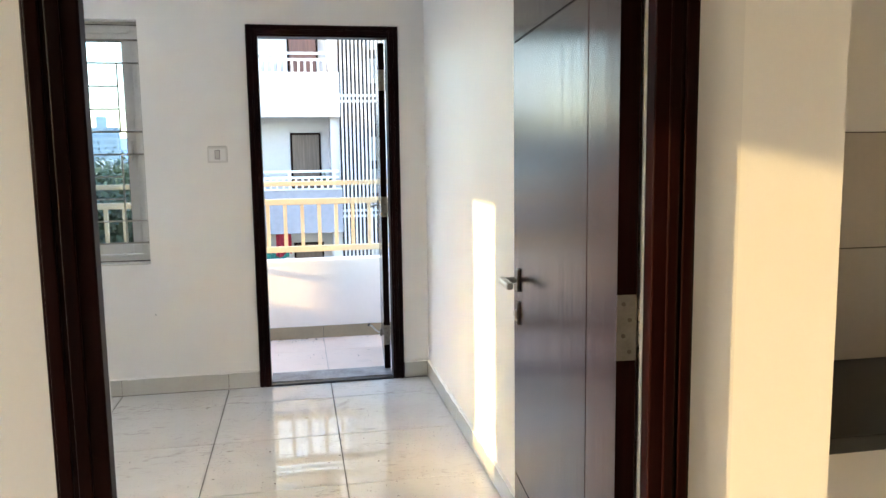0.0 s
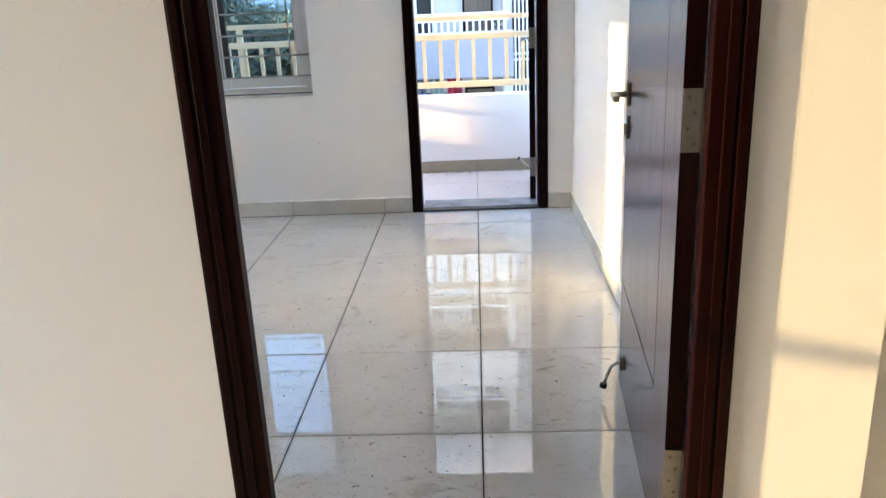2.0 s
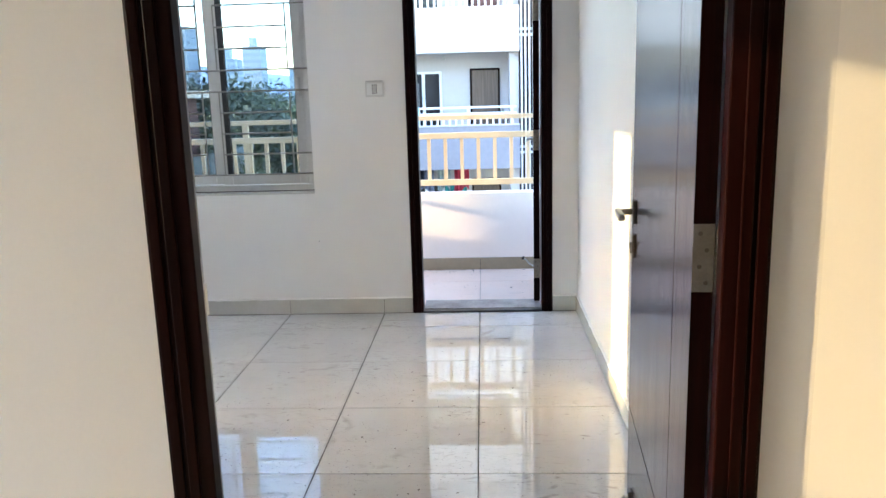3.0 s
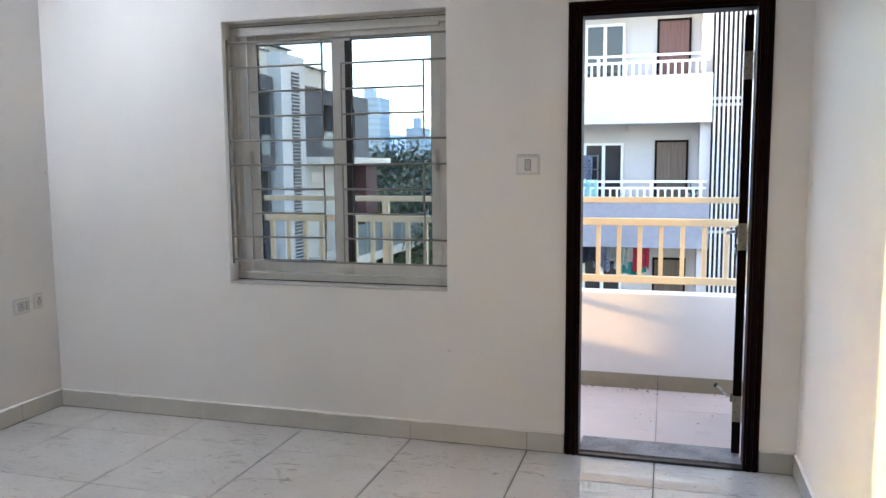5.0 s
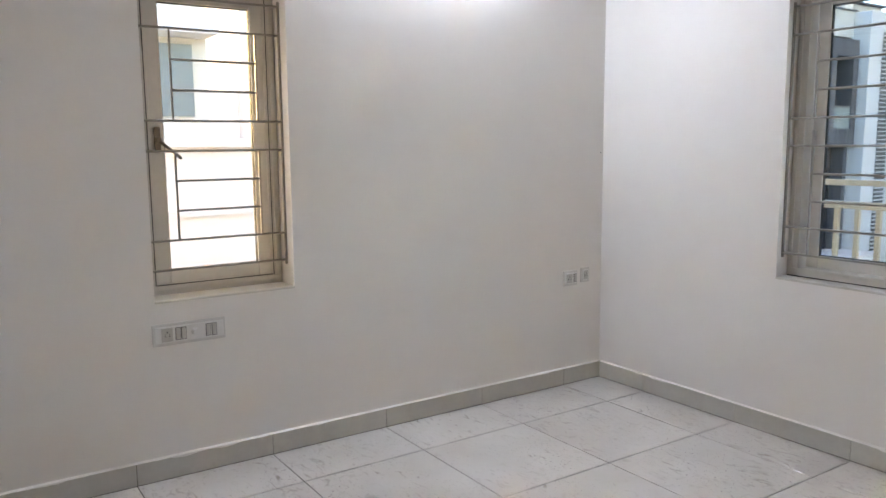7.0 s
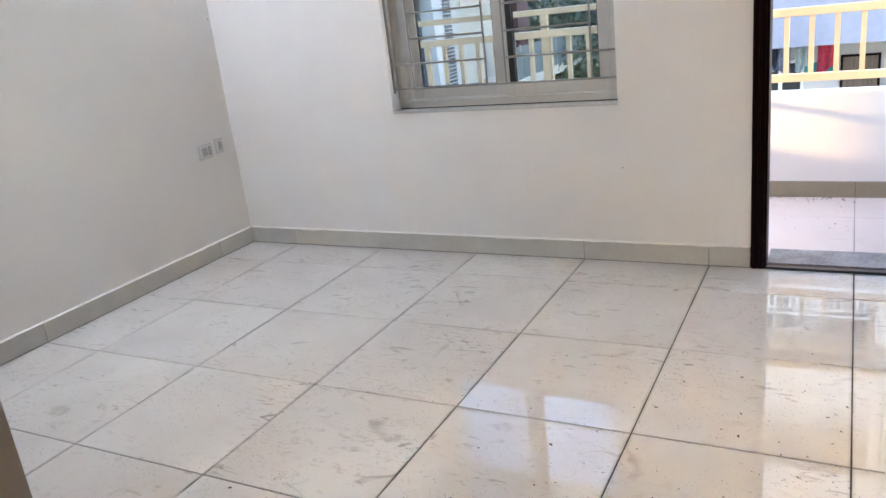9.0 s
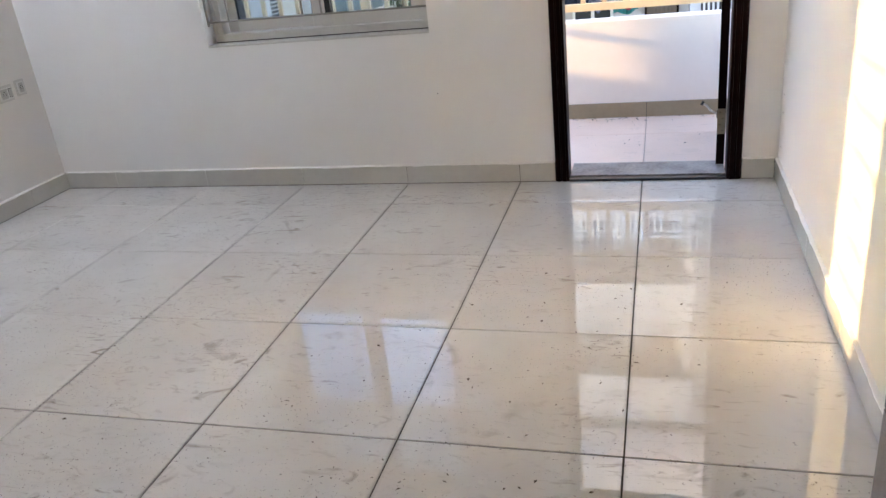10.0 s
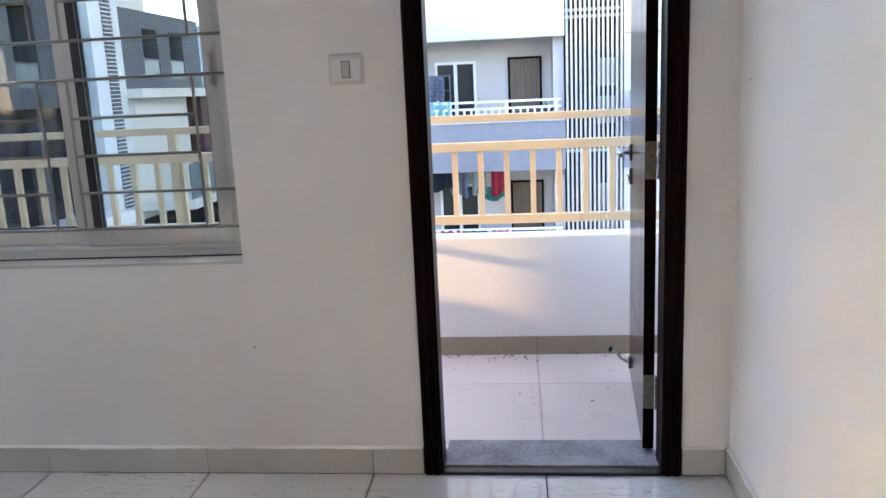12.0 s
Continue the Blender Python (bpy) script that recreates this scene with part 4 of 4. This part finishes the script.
for i in range(26):
    a, l = random.uniform(0, 6.28), random.uniform(0.15, 0.36)
    b = Vector((0.02 * math.cos(a), 0.02 * math.sin(a), 0.13))
    t = b + Vector((math.cos(a) * l * 0.7, math.sin(a) * l * 0.5, l * random.uniform(0.5, 1)))
    s = Vector((-math.sin(a), math.cos(a), 0)) * 0.012
    bm.faces.new([bm.verts.new(p) for p in (b - s, (b + t) / 2 - s * 1.4 + Vector((0, 0, 0.03)), t, (b + t) / 2 + s * 1.4 + Vector((0, 0, 0.03)))])
part("leaves", bm, LEAVES, pl)

# ------------------------------------------------------------------ the grey villa block beyond the balcony
gb = thing("grey_villa_block", pose(0, -0.45, 0), "grey and cream apartment villa with louvre strip and terrace", "building")
VX = -10.0
part("wall", B(-19.0, VX - 0.6, 8.0, 19.4, -9.0, 4.05), CREAM, gb)
part("parapet", B(-19.0, VX - 0.25, 8.0, 15.7, 3.82, 4.42), CREAM, gb, "cream roof parapet")
part("parapet", B(-19.0, VX - 0.30, 17.0, 19.4, 3.60, 4.30), CREAM, gb, "cream roof parapet")
part("parapet", B(-19.0, VX - 0.35, 15.7, 17.0, 3.82, 4.62), CREAM, gb, "cream roof parapet")
for a, b, z in ((8.0, 15.7, 4.42), (15.7, 17.0, 4.62), (17.0, 19.4, 4.30)):
    part("coping", B(-19.0, VX - 0.20, a, b, z, z + 0.035), GREY_A, gb, "grey coping")
part("tower", B(-13.0, VX + 0.15, 15.62, 17.02, -9.0, 4.40, bev=0.02), BLUE_WHITE, gb, "pale rendered tower")
lv = part("louvre_strip", B(VX + 0.10, VX + 0.152, 16.18, 16.66, -9.0, 3.95), GREY_B, gb, "dark louvre recess")
for i in range(86):
    z = -4.4 + i * 0.097
    part("slat", B(VX + 0.150, VX + 0.205, 16.16, 16.68, z, z + 0.026), BLUE_WHITE, lv)
# grey storeys with their openings
for y0, y1, z0, z1, holes in ((8.0, 15.45, 1.28, 3.72, ((14.55, 15.25, 1.7, 3.35), (12.9, 13.7, 1.7, 3.35), (10.6, 11.6, 1.7, 3.35))), (17.08, 22.2, 1.66, 3.70, ((18.45, 19.35, 1.95, 3.25), (20.1, 21.0, 1.95, 3.25)))):
    ys = sorted({y0, y1, *[v for h in holes for v in h[:2]]})
    bm = bmesh.new()
    for a, b in zip(ys, ys[1:]):
        hole = [h for h in holes if h[0] <= a and b <= h[1]]
        if hole:
            bx(bm, VX - 0.6, VX, a, b, z0, hole[0][2])
            bx(bm, VX - 0.6, VX, a, b, hole[0][3], z1)
        else:
            bx(bm, VX - 0.6, VX, a, b, z0, z1)
    st = part("grey_storey", bm, GREY_A, gb, "slate grey rendered storey")
    for h in holes:
        part("window_pane", B(VX - 0.58, VX - 0.52, h[0], h[1], h[2], h[3]), DARK_PANE, st, "dark recessed window")
        part("glass_guard", B(VX - 0.05, VX - 0.02, h[0], h[1], h[2], h[2] + 0.48), TEAL_GLASS, st, "glass guard")
        part("guard_rail", B(VX - 0.07, VX, h[0], h[1], h[2] + 0.48, h[2] + 0.52), GREY_B, st)
part("wall", B(-19.0, VX - 0.6, 19.4, 22.2, -9.0, 3.70), GREY_A, gb)
part("terrace_slab", B(VX - 3.0, VX + 0.55, 17.02, 22.9, 1.42, 1.66, bev=0.01), CREAM, gb, "cream terrace slab")
part("terrace_wall", B(VX - 2.0, VX + 0.10, 17.02, 20.6, -1.2, 1.42), CREAM, gb)
part("terrace_recess", B(VX - 0.02, VX + 0.125, 17.35, 20.3, 0.95, 1.22), OUT_PAINT, gb)
part("red_pier", B(VX - 1.2, VX + 0.20, 21.4, 22.4, -1.2, 1.42), RED_WALL, gb, "dark red pier")
part("recess_wall", B(VX - 2.0, VX - 0.9, 20.6, 23.0, -1.2, 1.42), GREY_A, gb)
part("terrace_floor", B(VX - 3.0, VX + 1.6, 17.02, 24.5, -1.45, -1.2, bev=0.01), CREAM, gb, "cream terrace edge")
for i in range(7):
    y = 17.1 + i * 1.02
    part("glass_panel", B(VX + 1.50, VX + 1.53, y, y + 0.98, -1.2, -0.30), TEAL_GLASS, gb, "terrace glass balustrade")
    part("glass_post", B(VX + 1.49, VX + 1.54, y + 0.98, y + 1.02, -1.2, -0.24), STEEL, gb)
part("lower_wall", B(-19.0, VX + 0.10, 8.0, 15.62, -9.0, -1.3), CREAM, gb)
part("ledge", B(VX - 0.4, VX + 0.7, 8.0, 15.62, -1.5, -1.2), OUT_PAINT, gb, "white concrete ledge")
part("dark_glazing", B(VX - 0.55, VX - 0.45, 8.0, 15.5, -1.2, 1.28), DARK_PANE, gb, "dark glazing of the storey")
for y in (9.6, 11.6, 13.6, 15.3):
    part("pier", B(VX - 0.5, VX - 0.15, y, y + 0.16, -1.2, 1.28), GREY_A, gb)
part("lower_glazing", B(VX + 0.08, VX + 0.14, 17.2, 23.5, -4.2, -1.7), DARK_PANE, gb, "dark glazing below the terrace")
for y in (8.6, 10.8, 13.0):
    part("lower_window", B(VX + 0.09, VX + 0.13, y, y + 1.5, -4.2, -2.2), DARK_PANE, gb, "dark window")
part("lower_wall", B(-19.0, VX + 0.08, 17.02, 23.5, -9.0, -1.45), CREAM, gb)

# ------------------------------------------------------------------ the white house beside the narrow window
wh = thing("white_house", pose(0, 0, 0), "sunlit white and cream house close beside the window", "building")
part("wall", B(-16.0, -9.0, -0.18, 6.0, -9.0, 5.2), OUT_PAINT, wh)
# thin wall added to cut off the sun patch on the balcony parapet
part("sun_screen_wall", B(-9.24, -9.1, -1.9, -0.545, -9.0, 3.55), CREAM, wh, "added thin cream wall that limits the sun patch on the balcony")
part("canopy", B(-9.1, -8.6, -1.25, -0.545, 2.62, 2.74, bev=0.01), BLUE_WHITE, wh, "grey window canopy")
part("window", B(-9.12, -9.06, -1.15, -0.72, 1.75, 2.55), TEAL_GLASS, wh, "pale green window")
part("low_wall", B(-16.0, -9.0, -1.9, -0.18, -9.0, 1.40), OUT_PAINT, wh)
# thin strip added to block the low sun below that patch
part("link", B(-9.24, -9.12, -0.545, -0.18, 1.40, 2.06), OUT_PAINT, wh)
part("ledge", B(-9.1, -8.86, -1.95, 6.0, 1.40, 1.50, bev=0.01), OUT_PAINT, wh)
part("ledge", B(-9.06, -8.93, -1.95, 6.0, 0.62, 0.68), OUT_PAINT, wh)
part("coping", B(-16.0, -8.93, -0.22, 6.0, 5.2, 5.28), BLUE_WHITE, wh)

# ------------------------------------------------------------------ ground, trees, distance
gm = bmesh.new()
bmesh.ops.create_grid(gm, x_segments=60, y_segments=60, size=1500)
for v in gm.verts:
    d = v.co.length
    v.co.z = -9.0 + (0 if d < 120 else 4.0 * noise.noise(v.co * 0.004))
setting("ground", gm, GROUND, "dusty ground with scrub, far below the flat", "ground")
hm = bmesh.new()
n = 80
rows = []
for j, (d, hgt) in enumerate(((520, -10), (640, 0.5), (800, 1.0), (1100, -0.2))):
    row = []
    for i in range(n + 1):
        a = radians(62 + 110 * i / n)
        base = Vector((math.cos(a) * d, math.sin(a) * d, 0))
        z = -10 if hgt < 0 else 6 + hgt * 34 * (0.55 + 0.6 * noise.noise(base * 0.006) + 0.2 * noise.noise(base * 0.03))
        row.append(hm.verts.new((base.x, base.y, z)))
    rows.append(row)
for j in range(3):
    for i in range(n):
        hm.faces.new((rows[j][i], rows[j][i + 1], rows[j + 1][i + 1], rows[j + 1][i]))
setting("backdrop_hill", hm, HAZE_HILL, "hill on the horizon, haze painted in as blue", "hill")


def far_tower(x, y, w, d, h, floors, seed):
    t = thing("far_tower", pose(x, y, -9.0, 0, 0, seed), "high-rise tower in the distance, haze painted in as pale blue", "building", group="towers on the horizon")
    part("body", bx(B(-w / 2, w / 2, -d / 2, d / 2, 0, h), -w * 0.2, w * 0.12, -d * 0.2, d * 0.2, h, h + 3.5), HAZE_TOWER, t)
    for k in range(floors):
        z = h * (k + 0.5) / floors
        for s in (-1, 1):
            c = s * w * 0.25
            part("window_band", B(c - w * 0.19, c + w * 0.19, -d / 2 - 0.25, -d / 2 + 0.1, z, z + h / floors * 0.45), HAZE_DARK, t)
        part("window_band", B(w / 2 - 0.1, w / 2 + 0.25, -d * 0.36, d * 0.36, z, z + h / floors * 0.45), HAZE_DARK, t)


far_tower(-97, 245, 9.5, 12, 33.0, 16, 4)
far_tower(-108, 262, 7.0, 12, 27.0, 13, -8)
far_tower(-82, 250, 6.5, 10, 23.0, 12, 6)
far_tower(-88, 300, 7, 10, 30.0, 12, 2)
far_tower(-60, 260, 9, 10, 20.0, 10, 8)
far_tower(-48, 300, 8, 10, 27.0, 12, 0)


def house_far(x, y, w, d, h, mat):
    t = thing("distant_house", pose(x, y, -9.0), "small pale flat-roofed house in the distance", "building", group="houses in the distance")
    part("body", bx(B(-w / 2, w / 2, -d / 2, d / 2, 0, h), -w / 2 - 0.2, w / 2 + 0.2, -d / 2 - 0.2, d / 2 + 0.2, h, h + 0.4), mat, t)
    for k in range(3):
        for s in range(int(h // 3)):
            # window colour with the distance haze mixed in
            part("window", B(-w * 0.36 + k * w * 0.28, -w * 0.22 + k * w * 0.28, -d / 2 - 0.06, -d / 2 + 0.05, s * 3 + 1, s * 3 + 2.3), HAZE_DARK, t)


random.seed(21)
for i in range(26):
    y = random.uniform(95, 210)
    x = -y * random.uniform(0.12, 0.46)
    house_far(x, y, random.uniform(7, 13), random.uniform(7, 11), random.choice((6.0, 7.0, 9.0, 9.5)), random.choice((BLUE_WHITE, OPP_WHITE, HAZE_TOWER, BLUE_WHITE)))


def tree(x, y, h, spread, mat, seed, count, label):
    """Tapered trunk, forking limbs and a crown of small leaf clumps with gaps."""
    rnd = random.Random(seed)
    t = thing("tree", pose(x, y, -9.0), label, "tree", group="trees beyond the balcony")
    bm = bmesh.new()
    tips = []

    def limb(a, way, length, r, depth):
        b = a + way * length
        rod(bm, a, b, r, 7, r2=r * 0.62)
        if depth == 0:
            tips.append(b)
            return
        for _ in range(3 if depth > 1 else 4):
            w = (way + Vector((rnd.uniform(-1, 1), rnd.uniform(-1, 1), rnd.uniform(-0.25, 0.7))) * 0.75).normalized()
            limb(b, w, length * rnd.uniform(0.55, 0.8), r * 0.6, depth - 1)
        tips.append(b)

    limb(Vector((0, 0, 0)), Vector((rnd.uniform(-0.08, 0.08), rnd.uniform(-0.08, 0.08), 1)).normalized(), h * 0.42, h * 0.022, 3)
    part("trunk", bm, BARK, t)
    verts, faces = [], []
    top = [p for p in tips if p.z > h * 0.3]
    for i in range(count):
        p = rnd.choice(top) + Vector((rnd.gauss(0, spread * 0.16), rnd.gauss(0, spread * 0.16), rnd.gauss(0, spread * 0.13)))
        s = rnd.uniform(0.07, 0.19)
        u = Vector((rnd.uniform(-1, 1), rnd.uniform(-1, 1), rnd.uniform(-1, 1))).normalized()
        v = u.orthogonal().normalized()
        k = len(verts)
        verts += [p - u * s, p + v * s * 0.45, p + u * s, p - v * s * 0.45]
        faces.append((k, k + 1, k + 2, k + 3))
    me = bpy.data.meshes.new("crown")
    me.from_pydata(verts, [], faces)
    me.materials.append(mat)
    ob = new("crown", me)
    ob.parent = t
    return t


tree(-12.6, 30.0, 10.3, 4.2, LEAVES_B, 1, 16000, "dark green broad-crowned tree beside the grey block")
tree(-8.6, 27.0, 8.8, 4.0, LEAVES_B, 2, 14000, "dark green leafy tree beyond the balcony")
tree(-9.8, 36.0, 9.4, 4.5, LEAVES, 3, 11000, "green flowering tree beyond the balcony")
tree(-6.3, 25.0, 8.7, 4.0, LEAVES, 5, 13000, "light green leafy tree beyond the balcony")
tree(-5.0, 33.0, 8.8, 4.4, LEAVES, 6, 6000, "light green leafy tree beyond the balcony")
tree(-15.0, 46.0, 9.4, 5.0, LEAVES, 8, 5000, "green tree in the middle distance")
tree(-11.0, 52.0, 9.2, 5.0, LEAVES_B, 9, 5000, "dark green tree in the middle distance")
tree(-18.0, 60.0, 9.2, 5.5, LEAVES_B, 10, 5000, "dark green tree in the middle distance")
tree(-13.5, 70.0, 9.4, 5.5, LEAVES, 12, 5000, "green tree in the middle distance")

# ------------------------------------------------------------------ pieces of floors and walls
mesh_cache = {}


def tile_mesh(w, d, h, mat, bev=0.0012):
    key = (round(w, 4), round(d, 4), round(h, 4), mat.name)
    if key not in mesh_cache:
        v, f = [], []
        for z, i in ((0, 0), (h - bev, 0), (h, bev)):
            v += [(i, i, z), (w - i, i, z), (w - i, d - i, z), (i, d - i, z)]
        for r in (0, 4):
            for k in range(4):
                f.append((r + k, r + (k + 1) % 4, r + 4 + (k + 1) % 4, r + 4 + k))
        f.append((8, 9, 10, 11))
        me = bpy.data.meshes.new("tile")
        me.from_pydata(v, [], f)
        me.materials.append(mat)
        mesh_cache[key] = me
    return mesh_cache[key]


def lay(parent, name, xs, ys, ztop, thick, joint, mat):
    """A grid of tiles with open joints between them, on a bed."""
    for a, b in zip(xs, xs[1:]):
        for c, d in zip(ys, ys[1:]):
            me = tile_mesh(b - a - joint, d - c - joint, thick, mat)
            ob = new(name, me)
            ob.parent = parent
            ob.matrix_basis = pose(a + joint / 2, c + joint / 2, ztop - thick)


floor = setting("floor", B(XL, XR, YS, 0.0, -0.15, -0.0035), GROUT, "polished off-white floor tiles with scuffs and dirt", "floor")
lay(floor, "tile", [XL, -3.0, -2.4, -1.8, -1.2, -0.6, 0.0, XR], [-3.325, -2.7, -2.1, -1.5, -0.9, -0.3, 0.0], 0.0, 0.008, 0.0044, TILE)
bfloor = setting("floor_balcony", B(-3.50, 1.10, 0.20, 1.28, -0.034, -0.024), GROUT_PALE, "dusty pinkish balcony floor tiles", "floor")
lay(bfloor, "tile", [-3.5, -3.0, -2.4, -1.8, -1.2, -0.6, 0.0, 0.6, 1.1], [0.228, 0.28, 0.88, 1.28], -0.020, 0.008, 0.003, BALC_TILE)


def skirting(name, runs, label):
    """runs: (axis, fixed face, its outward sign, joints, mat, z0, z1)."""
    base = None
    for axis, face, sign, joints, mat, za, zb in runs:
        for a, b in zip(joints, joints[1:]):
            if b - a < 0.01:
                continue
            lo, hi = sorted((face, face + sign * 0.011))
            bm = bmesh.new()
            if axis == "x":
                bx(bm, a + 0.0012, b - 0.0012, lo, hi, za, zb, bev=0.0015)
            else:
                bx(bm, lo, hi, a + 0.0012, b - 0.0012, za, zb, bev=0.0015)
            if base is None:
                base = tagged(new(name), label, "baseboard", kind="structure")
            part("skirting_tile", bm, mat, base)
        bm = bmesh.new()
        lo, hi = sorted((face, face + sign * 0.006))
        if axis == "x":
            bx(bm, joints[0], joints[-1], lo, hi, za - 0.0035, zb - 0.002)
        else:
            bx(bm, lo, hi, joints[0], joints[-1], za - 0.0035, zb - 0.002)
        part("joint_filler", bm, GROUT, base, "dark joint filler")
    return base


def paint_lip(name, axis, face, sign, a, b, zb, seed, label):
    """The ragged lower edge of the wall paint, lapped unevenly over the skirting's top."""
    n = int((b - a) / 0.012)
    bm = bmesh.new()
    rows = []
    for i in range(n + 1):
        u = a + (b - a) * i / n
        wob = noise.noise(Vector((u * 3.1, seed, 0))) * 0.5 + noise.noise(Vector((u * 11.0, seed, 4))) * 0.35 + noise.noise(Vector((u * 40.0, seed, 8))) * 0.2
        low = zb - 0.002 - max(0.0, wob) * 0.022
        out = 0.0116 + max(0.0, wob) * 0.0014
        row = []
        for d, z in ((0.0, zb + 0.004), (out * 0.55, zb + 0.002), (out, zb - 0.001), (out, low), (0.004, low)):
            p = (u, face + sign * d, z) if axis == "x" else (face + sign * d, u, z)
            row.append(bm.verts.new(p))
        rows.append(row)
    for r, q in zip(rows, rows[1:]):
        for k in range(4):
            bm.faces.new((r[k], q[k], q[k + 1], r[k + 1]))
    return setting(name, bm, PAINT, label, "trim")


skirting("baseboard_north", [("x", 0.0, -1, [XL + 0.012, -3.0, -2.4, -1.8, -1.2, -0.6, D2[0] - 0.001], SKIRT, 0.004, 0.10), ("x", 0.0, -1, [D2[1] + 0.001, XR - 0.012], SKIRT, 0.004, 0.10)], "grey-beige skirting tiles along the balcony wall")
skirting("baseboard_west", [("y", XL, 1, [YS, -2.7, -2.1, -1.5, -0.9, -0.3, 0.0], SKIRT, 0.004, 0.10)], "grey-beige skirting tiles along the side wall")
skirting("baseboard_east", [("y", XR, -1, [YS, -2.7, -2.1, -1.5, -0.9, -0.3, 0.0], SKIRT, 0.004, 0.10)], "grey-beige skirting tiles along the side wall")
skirting("baseboard_south", [("x", YS, 1, [XL + 0.012, -3.0, -2.4, -1.8, -1.2, D1[0] - 0.03], SKIRT, 0.004, 0.10)], "grey-beige skirting tiles along the door wall")
skirting("baseboard_balcony", [("x", 1.28, -1, [-3.5, -3.0, -2.4, -1.8, -1.2, -0.6, 0.0, 0.6, 1.1], SKIRT_TAN, -0.020, 0.074)], "tan skirting tiles along the parapet")
kt = tagged(part("kitchen_backsplash", B(0.813, 3.4, -2.776, -2.77, 0.79, 1.417), GROUT), "beige wall tiles above the kitchen counter", "tiles", kind="structure")
for r in range(2):
    for c in range(6):
        part("wall_tile", B(0.815 + c * 0.45, 0.815 + c * 0.45 + 0.447, -2.784, -2.775, 0.793 + r * 0.312, 0.793 + r * 0.312 + 0.309, bev=0.001), KITCHEN_TILE, kt)

paint_lip("trim_north", "x", 0.0, -1, XL + 0.02, D2[0] - 0.005, 0.10, 1.7, "ragged edge of white paint over the skirting")
paint_lip("trim_west", "y", XL, 1, YS + 0.01, -0.015, 0.10, 5.2, "ragged edge of white paint over the skirting")
paint_lip("trim_east", "y", XR, -1, -2.1, -0.015, 0.10, 8.4, "ragged edge of white paint over the skirting")
paint_lip("trim_corner", "x", 0.0, -1, D2[1] + 0.004, XR - 0.015, 0.10, 9.9, "ragged edge of white paint over the skirting")


def wall_mark(x, y, z, way, r):
    """A solid dark disc that paints the shade of a nail hole in the plaster."""
    a = Vector((x, y, z))
    tagged(part("nail_hole_shade", rod(bmesh.new(), a - Vector(way) * 0.002, a + Vector(way) * 0.0006, r, 8), SLOT), "small dark disc for the shade in a nail hole of the painted wall", "nail hole", group="nail holes in the walls")


for z in (0.17, 1.30, 0.41, 0.33):
    wall_mark(XR, -0.06 - z * 0.03, z, (-1, 0, 0), 0.0032)
wall_mark(-0.99, 0, 0.47, (0, -1, 0), 0.003)
wall_mark(XL, -0.02, 1.36, (1, 0, 0), 0.003)
